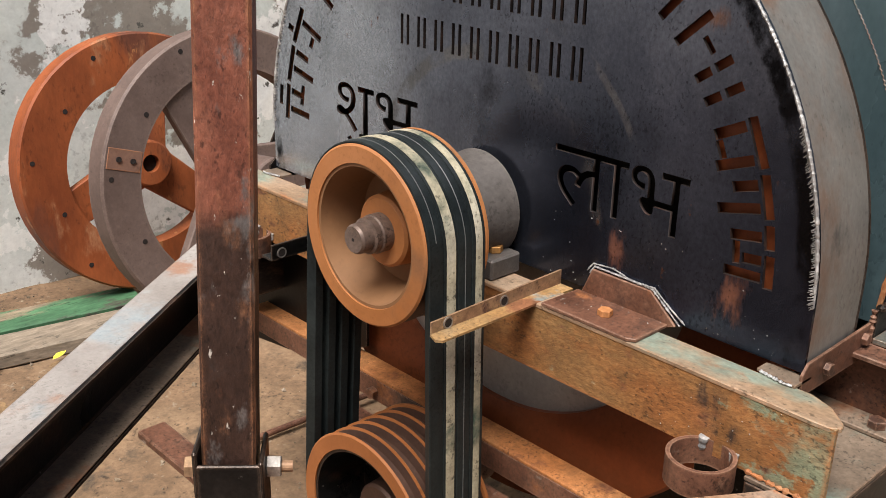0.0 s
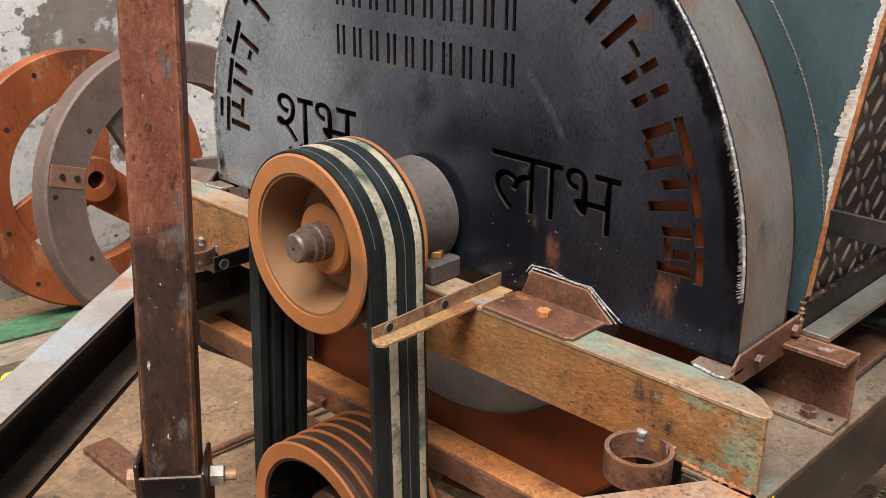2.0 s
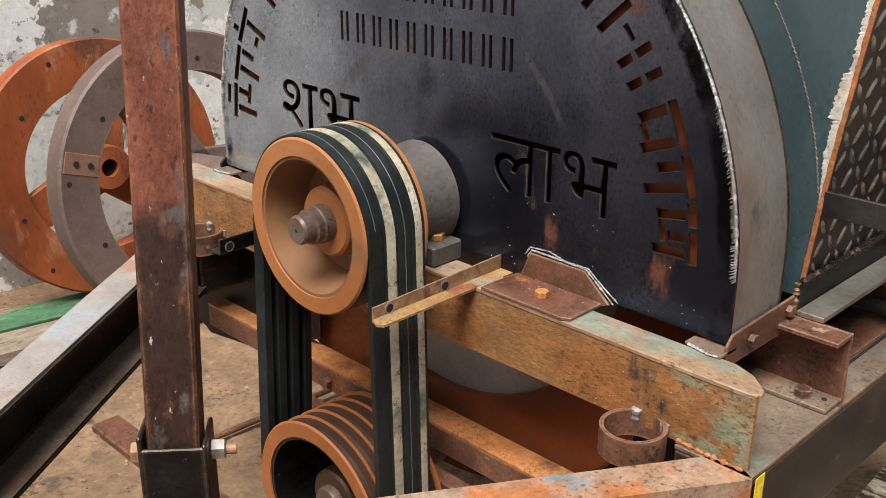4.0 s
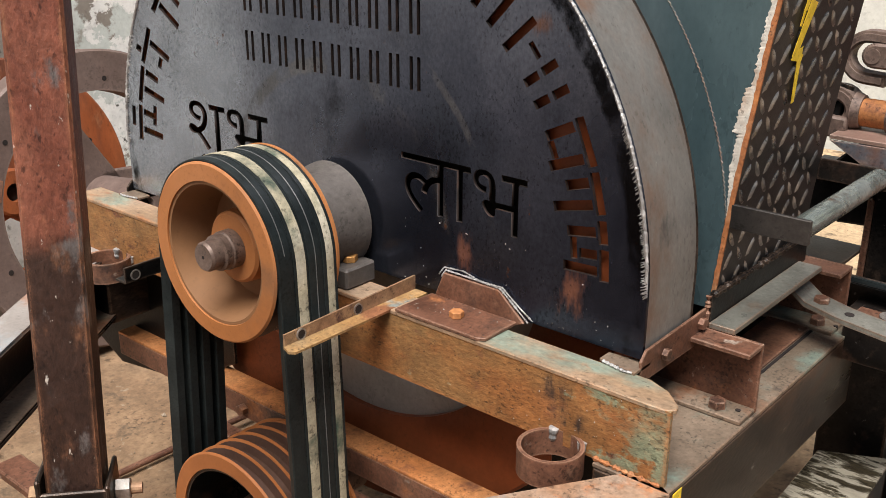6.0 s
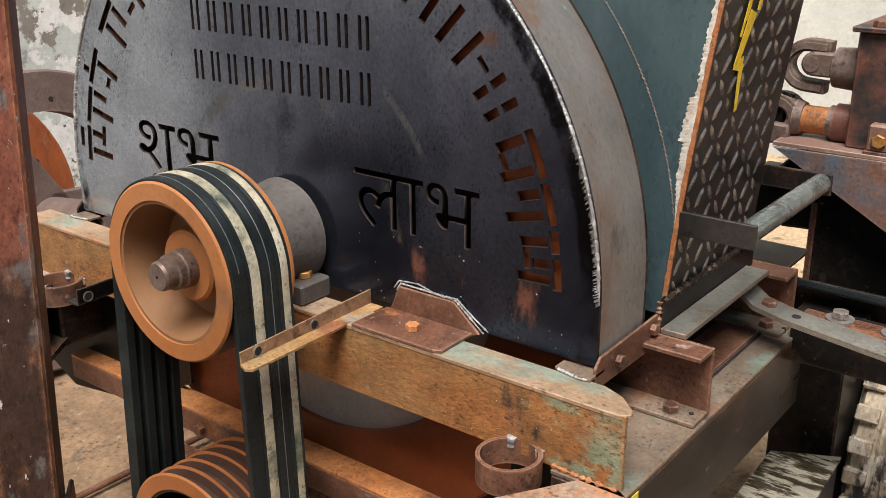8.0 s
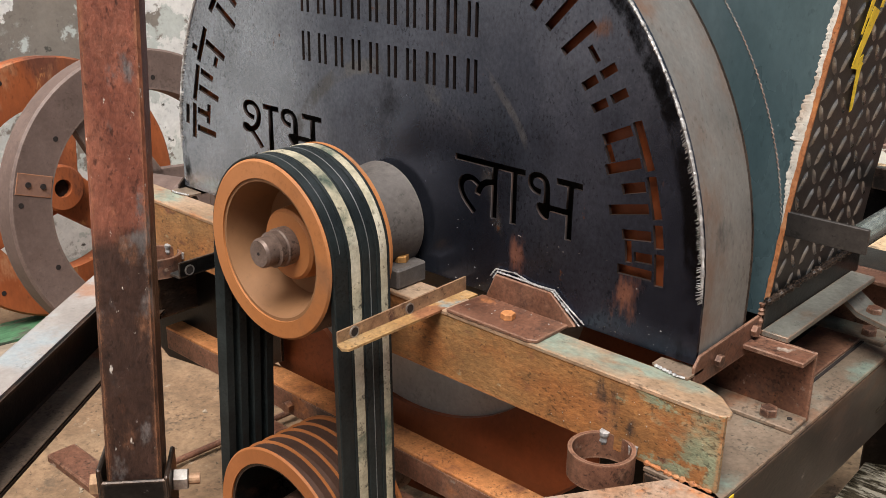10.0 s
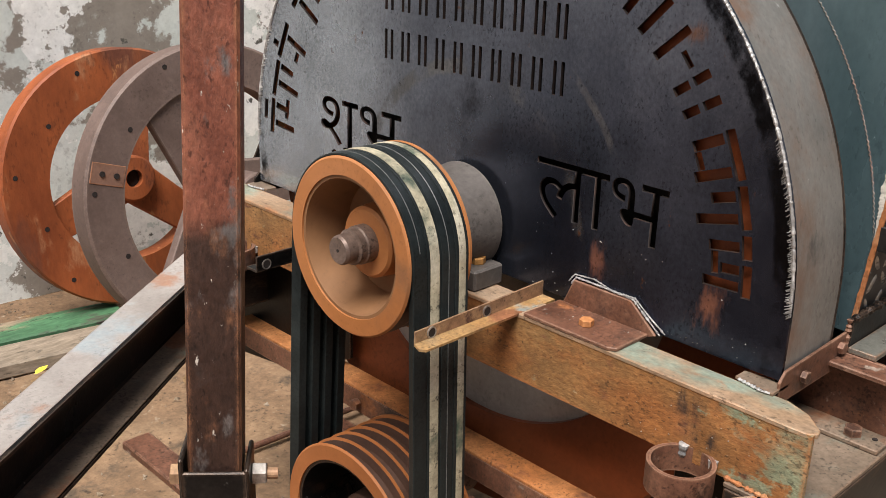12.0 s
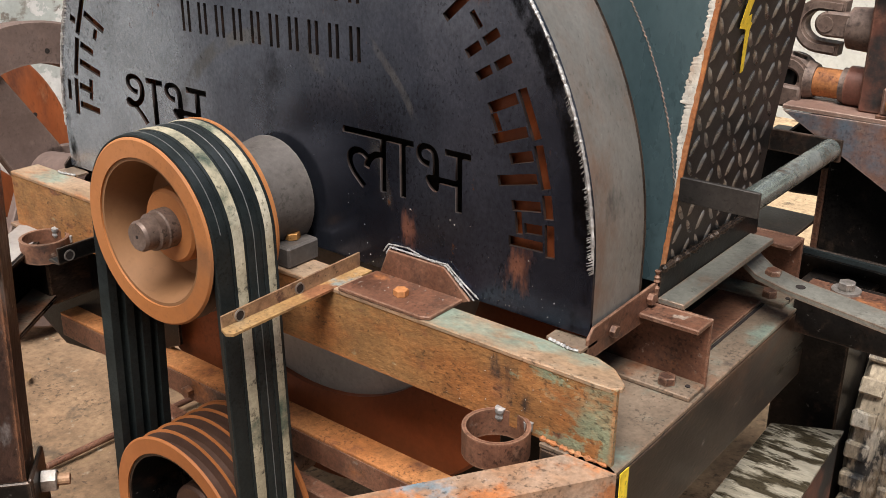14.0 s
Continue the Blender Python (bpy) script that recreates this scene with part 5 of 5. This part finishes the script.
part("stand_leg", box(0.400, 0.60, 0.87, 0.99, 0.45, 0.917, 0.003), M_BLACK, gs)
part("leg_edge", box(0.388, 0.400, 0.868, 0.99, 0.45, 0.80, 0.002), M_RUSTB, gs, "rust-edged flange of the leg")
# Black panel added in place of the unlit gap below the belt.
part("lower_panel", box(0.30, 0.62, 0.752, 0.760, 0.40, 0.690, 0.002), M_BLACK, gs, "black panel added for the dark void below the belt")
part("gear_tray", prism([(0.26, 0.742), (0.30, 0.752), (0.33, 0.738), (0.388, 0.742), (0.41, 0.90), (0.36, 0.905), (0.30, 0.842), (0.26, 0.842)], 0.88, 0.97, "y", 0.004), M_BLACK, gs, "black oily tray under the box")
part("bell_housing", box(0.395, 0.44, 0.88, 0.97, 0.79, 0.905, 0.012), M_BLACK, gs)
part("stand_leg", box(0.86, 0.95, 0.83, 0.99, -0.01, 0.917, 0.003), M_BLACK, gs)
part("stand_foot", box(0.40, 0.95, 0.87, 0.99, 0.44, 0.52, 0.003), M_BLACK, gs)


# ---- universal joints beside the gear box ----
def yoke(x0, x1, z0, z1, t, y0, y1, turn=0.0, at=(0, 0)):
    """A forged fork: a thick C in the xz plane with a round back at x0, open towards x1."""
    zc, R = (z0 + z1) / 2, (z1 - z0) / 2
    outer = [(x1, z1)] + [(x0 + R - R * math.sin(math.pi * k / 12), zc + R * math.cos(math.pi * k / 12)) for k in range(13)] + [(x1, z0)]
    q = R - t
    inner = [(x1, zc - q)] + [(x0 + R - (q + t * 0.1) * math.sin(math.pi * k / 12), zc - q * math.cos(math.pi * k / 12)) for k in range(13)] + [(x1, zc + q)]
    m = Matrix.Translation((at[0], 0, at[1])) @ pose(0, 0, 0, 0, turn, 0) @ Matrix.Translation((-at[0], 0, -at[1]))
    own = prism(outer + inner, y0, y1, "y", 0.0, m)
    bmesh.ops.bevel(own, geom=[e for e in own.edges if abs(e.verts[0].co.y - e.verts[1].co.y) < 1e-6], offset=min(0.005, t * 0.3), segments=2, affect="EDGES")
    return own


def eye_arm(cx, cz, r, x1, h, y0, y1):
    """An arm with a round eye at one end and a square root at the other."""
    pts = [(x1, cz + h)] + [(cx - r * math.sin(math.pi * k / 12), cz + r * math.cos(math.pi * k / 12)) for k in range(13)] + [(x1, cz - h)]
    return prism(pts, y0, y1, "y", 0.004)


M_JOINT = surf("dry_brown_forging", [(0.10, 0.066, 0.052), (0.15, 0.102, 0.082), (0.20, 0.145, 0.120)], 14.0, (0.5, 0.75), 0.15, 0.25, 140,
               [((0.035, 0.022, 0.018), 16.0, 0.60, 0.06, 0.0)], grain_amount=0.25, mottle=0.2, edge=((0.26, 0.19, 0.15), 0.005, 0.5))
uj = thing("upper_joint", (0.38, 0.87, 1.02), "worn brown universal joint fork on the gear box", "universal joint", "drive shaft joints")
smooth(part("fork", yoke(0.300, 0.386, 1.008, 1.104, 0.022, 0.866, 0.905, 3, (0.35, 1.05)), M_JOINT, uj, "worn forged fork"), 40)
smooth(part("eye", eye_arm(0.363, 1.062, 0.022, 0.405, 0.022, 0.856, 0.882), M_JOINT, uj, "round eye of the second fork"), 40)
smooth(part("pin_cap", rod((0.361, 0.8545, 1.062), (0.361, 0.90, 1.062), 0.014, 24), M_JOINT, uj, "pressed pin cap"), 40)
smooth(part("shaft_stub", rod((0.398, 0.885, 1.056), (0.45, 0.885, 1.056), 0.036, 28, None, 0.040), M_JOINT, uj), 40)
lj = thing("lower_joint", (0.36, 0.87, 0.93), "greasy universal joint on a short orange shaft", "universal joint", "drive shaft joints")
smooth(part("fork", yoke(-0.345, -0.280, 0.918, 1.000, 0.024, 0.850, 0.910, 0), M_JOINT, lj, "dark greasy fork"), 40)
lj.children[0].data.transform(Matrix.Translation((0.003, 0, 0)) @ Matrix.Diagonal((-1, 1, 1, 1)))
lj.children[0].data.flip_normals()
smooth(part("cross_pin", rod((0.300, 0.86, 0.915), (0.318, 0.88, 1.002), 0.014, 18), M_BLACK, lj, "greasy cross pin"), 40)
smooth(part("eye", eye_arm(0.302, 0.930, 0.020, 0.338, 0.018, 0.838, 0.858), M_JOINT, lj), 40)
smooth(part("collar", rod((0.338, 0.88, 0.957), (0.353, 0.88, 0.957), 0.036, 28, None, 0.030), M_JOINT, lj), 40)
smooth(part("shaft_tube", rod((0.35, 0.88, 0.956), (0.402, 0.88, 0.956), 0.026, 28), M_ORANGE, lj, "orange rusted tube"), 40)
smooth(part("flange", rod((0.400, 0.88, 0.956), (0.412, 0.88, 0.956), 0.031, 28), M_JOINT, lj), 40)
smooth(part("flange", rod((0.411, 0.88, 0.956), (0.447, 0.88, 0.956), 0.036, 28), M_BOX, lj), 40)

# small bolted lug on the box front, with splashed white paint beside it
M_WHITE = surf("splashed_white_paint", [(0.66, 0.66, 0.64), (0.80, 0.80, 0.78)], 30.0, (0.35, 0.55), 0.0, 0.2, 140)
part("lug", box(0.488, 0.530, 0.806, 0.8305, 0.929, 0.978, 0.004), M_GUSSET, bx, "scuffed lug welded to the box")
part("lug_foot", box(0.484, 0.536, 0.802, 0.8305, 0.925, 0.931, 0.001), M_RUSTB, bx)
part("bolt", hexhead((0.509, 0.806, 0.950), (0, -1, 0), 0.013, 0.008, 10), M_BRASS, bx, "yellowish hex bolt")


def splash():
    pts = [(0.545, 0.994), (0.549, 0.986), (0.556, 0.990), (0.552, 0.976), (0.561, 0.972), (0.553, 0.963), (0.566, 0.962), (0.575, 0.956), (0.570, 0.950), (0.588, 0.955), (0.600, 0.962)]
    return bead([(x, 0.8295, z) for x, z in pts], 0.0021, 0.8, 6, None, 0.003, 4)


part("paint_splash", splash(), M_WHITE, bx, "splashed white paint")

# rear drive pulley and its slack belt
rp = thing("rear_pulley", (0.685, 0.825, 0.6), "grey steel rear drive pulley in shadow", "pulley")
smooth(part("rim", lathe([(0.085, 0.0), (0.12, 0.0), (0.112, 0.012), (0.12, 0.024), (0.085, 0.024)], 56, Matrix.Translation((0.685, 0.825, 0.705))), M_GREYDISC, rp), 30)
smooth(part("web", lathe([(0.015, 0.009), (0.086, 0.009), (0.086, 0.016), (0.015, 0.016)], 48, Matrix.Translation((0.685, 0.825, 0.705))), M_CAST, rp), 30)
smooth(part("hub", lathe([(0.0005, -0.01), (0.03, -0.01), (0.03, 0.13), (0.0005, 0.13)], 32, Matrix.Translation((0.685, 0.825, 0.705))), M_HUB, rp), 30)
M_RUBBED = surf("rubbed_grey_rubber", [(0.045, 0.043, 0.043), (0.075, 0.072, 0.070)], 6.0, (0.35, 0.5), 0.0, 0.1, 150)
sb = thing("rear_belt", (0.56, 0.69, 0.68), "black ribbed rear drive belt", "belt")
for k in range(5):
    part("rib", bar_run((0.33, 0.70 + 0.012 * k, 0.706 - 0.006 * k), (0.80, 0.70 + 0.012 * k, 0.697 - 0.006 * k), [(0, 0), (0.0105, 0), (0.009, 0.007), (0.0015, 0.007)]), M_RUBBED if k % 2 else M_BELT, sb)

# bearer with two big nuts beyond the side member
br = thing("rear_bearer", (0.62, 0.51, 0.64), "rusty bearer angle with two washered nuts", "steel beam")
part("bearer", box(0.50, 0.78, 0.47, 0.56, 0.66, 0.722, 0.002), M_BLACK, br)
bt = part("top_plate", box(0.505, 0.78, 0.475, 0.53, 0.722, 0.730, 0.001), M_RUSTB, br, "rust brown slotted plate")
for xx, yy in ((0.562, 0.512), (0.648, 0.505)):
    w_ = part("washer", rod((xx, yy, 0.730), (xx, yy, 0.734), 0.022, 24), M_NUT, bt)
    part("nut", hexhead((xx, yy, 0.734), (0, 0, 1), 0.0135, 0.012, 12), M_NUT, w_)


# ---- tyre ----
def tyre():
    th = thing("road_wheel", (0.675, 0.985, 0.0), "mud-caked black trailer wheel with worn lugs", "wheel")
    m = Matrix.Translation((0.680, 1.0, 0.345)) @ pose(0, 0, 0, 0, 0, 90)
    prof = [(r + 0.03, y) for r, y in ((0.20, -0.105), (0.245, -0.122), (0.285, -0.120), (0.302, -0.108), (0.305, -0.070), (0.294, -0.064), (0.294, -0.052), (0.310, -0.048), (0.313, -0.006), (0.300, -0.002),
            (0.300, 0.010), (0.313, 0.014), (0.310, 0.052), (0.294, 0.056), (0.294, 0.068), (0.305, 0.072), (0.302, 0.108), (0.285, 0.120), (0.245, 0.122), (0.20, 0.105))]
    t = smooth(part("tyre", lathe(prof, 72, m), M_TYRE, th, "mud-caked ribbed tyre"), 35)
    rnd = random.Random(3)
    for k in range(36):
        for s in (-1, 1):
            a = 360 * (k + (0.5 if s > 0 else 0)) / 36
            q = m @ pose(0, 0, 0, 0, a, 0)
            y0, y1 = (0.076, 0.116) if s > 0 else (-0.116, -0.076)
            part("lug", box(0.326, 0.344 + 0.004 * rnd.random(), y0, y1, -0.017, 0.013, 0.003, q), M_TYRE, t)
            if s > 0:
                part("lug", box(0.33, 0.3485 + 0.003 * rnd.random(), 0.016, 0.050, -0.014, 0.012, 0.002, q), M_TYRE, t)
    smooth(part("rim", lathe([(0.04, -0.05), (0.23, -0.06), (0.235, -0.105), (0.242, -0.105), (0.242, 0.105), (0.235, 0.105), (0.23, 0.0), (0.04, 0.0)], 48, m), M_RUSTB, th), 30)


tyre()

# sheet-topped box beside the frame
wb = thing("side_box", (0.54, 0.35, 0.0), "low rusty box with a wet water-stained sheet top", "box")
part("body", prism([(0.475, 0.535), (0.572, 0.585), (0.592, 0.16), (0.49, 0.12)], -0.01, 0.444, "z", 0.002), M_BOX, wb, "rust-red box sides")
part("top_sheet", prism([(0.470, 0.54), (0.575, 0.592), (0.597, 0.155), (0.486, 0.11)], 0.444, 0.45, "z", 0.0008), M_WET, wb, "wet rippled top sheet")

# ---- yard clutter ----
for k, (p, q, mat_, lab) in enumerate((((-2.12, -0.55, 0.0), (-1.98, 0.30, 0.0), M_PLANKG, "old plank with flaking green paint"),
                                       ((-1.97, -0.62, 0.0), (-1.83, 0.22, 0.0), M_PLANK, "bare weathered plank on the earth"))):
    pl = thing("plank", (p[0], 0, 0), lab, "plank", "planks by the wall")
    part("board", bar_run(p, q, [(0, 0), (0.135, 0), (0.138, 0.004), (0.137, 0.038), (0.132, 0.042), (0.004, 0.042), (0, 0.038)], side=1), mat_, pl)


def leaf(x, y, z, turn, s):
    own = bmesh.new()
    pts = [(-1, 0), (-0.5, 0.28), (0.1, 0.36), (0.6, 0.2), (1, 0), (0.6, -0.2), (0.1, -0.36), (-0.5, -0.28)]
    lo = [own.verts.new((a * s, b * s, 0.006 * abs(b) * 4 * s / 0.05 * 0.5)) for a, b in pts]
    mid = [own.verts.new((a * s, 0, 0)) for a in (-0.5, 0.1, 0.6)]
    own.faces.new((lo[0], mid[0], lo[1]))
    own.faces.new((lo[1], mid[0], mid[1], lo[2]))
    own.faces.new((lo[2], mid[1], mid[2], lo[3]))
    own.faces.new((lo[3], mid[2], lo[4]))
    own.faces.new((lo[4], mid[2], lo[5]))
    own.faces.new((lo[5], mid[2], mid[1], lo[6]))
    own.faces.new((lo[6], mid[1], mid[0], lo[7]))
    own.faces.new((lo[7], mid[0], lo[0]))
    bmesh.ops.transform(own, matrix=pose(x, y, z, 5, 0, turn), verts=own.verts)
    return own


for x, y, t_, s in ((-1.81, -0.12, 40, 0.05), (-1.70, -0.06, 120, 0.03), (-1.76, -0.22, 10, 0.022)):
    tagged(part("leaf", leaf(x, y, 0.022, t_, s), M_LEAF), "fallen yellow leaf on the earth", "leaf", "fallen leaves")
M_DRYLEAF = surf("dry_brown_leaf", [(0.13, 0.075, 0.035), (0.22, 0.135, 0.065)], 20.0, (0.6, 0.8), 0.0, 0.2, 90)
leaf_rnd = random.Random(21)
for k in range(22):
    lx, ly = -2.22 + 0.90 * leaf_rnd.random(), -0.45 + 0.75 * leaf_rnd.random()
    if (lx + 2.2) * 0.85 - (ly + 0.4) * 0.14 < 0.42 and k > 6:
        lx += 0.45
    tagged(part("leaf", leaf(lx, ly, 0.020, 360 * leaf_rnd.random(), 0.018 + 0.028 * leaf_rnd.random()), M_DRYLEAF), "dry curled brown leaf on the earth", "leaf", "fallen leaves")
rd = smooth(part("iron_rod", rod((-0.985, 0.02, 0.014), (-0.94, 1.2, 0.014), 0.008, 12), M_RUSTB), 40)
tagged(rd, "thin rusty iron rod lying on the earth", "rod")


def grit():
    own = bmesh.new()
    rnd = random.Random(11)
    for k in range(1500):
        x, y = -2.4 + 2.6 * rnd.random(), -0.9 + 2.6 * rnd.random()
        if k > 1100:
            x, y = 0.0 + 1.6 * rnd.random(), 0.9 + 2.5 * rnd.random()
        s = 0.002 + 0.008 * rnd.random() ** 3
        h = 0.018 * noise.fractal(Vector((x * 2.2, y * 2.2, 0.3)), 0.9, 2.1, 5) - 0.006
        m = Matrix.Translation((x, y, h + s * 0.2)) @ Euler((rnd.random() * 6, rnd.random() * 6, rnd.random() * 6)).to_matrix().to_4x4() @ Matrix.Diagonal((1, 0.6 + 0.5 * rnd.random(), 0.5 + 0.3 * rnd.random(), 1))
        vs = [own.verts.new(m @ (Vector(v) * s)) for v in ((1, 0, 0), (-1, 0, 0), (0, 1, 0), (0, -1, 0), (0, 0, 1), (0, 0, -1))]
        for a, b, c in ((0, 2, 4), (2, 1, 4), (1, 3, 4), (3, 0, 4), (2, 0, 5), (1, 2, 5), (3, 1, 5), (0, 3, 5)):
            own.faces.new((vs[a], vs[b], vs[c]))
    return own


M_STONE = surf("pale_grit", [(0.15, 0.105, 0.065), (0.20, 0.15, 0.10), (0.26, 0.21, 0.16)], 30.0, (0.8, 0.95), 0.0, 0.2, 90)
tagged(part("grit", grit(), M_STONE), "loose pale grit and pebbles on the earth", "gravel", kind="stuff")

# odds and ends leaning on the wall beyond the post
ob_ = thing("leaning_angle", (-2.25, 1.2, 0.0), "dark angle iron leaning on the wall", "angle iron")
part("angle", bar_run((-2.07, 0.75, 0.0), (-2.265, 1.40, 0.92), angle_profile(0.045, 0.045, 0.005)), M_BLACK, ob_)
dr = thing("rusty_drum", (-2.2, 1.45, 0.0), "rusted casting drum by the wall", "drum")
smooth(part("shell", lathe([(0.15, -0.08), (0.20, -0.08), (0.205, -0.07), (0.205, 0.07), (0.20, 0.08), (0.15, 0.08)], 48, pose(-2.19, 1.50, 0.80, 0, 0, 90)), M_WHEELR, dr), 30)
part("stand", box(-2.27, -2.11, 1.36, 1.64, -0.01, 0.60, 0.004), M_RUSTB, dr)
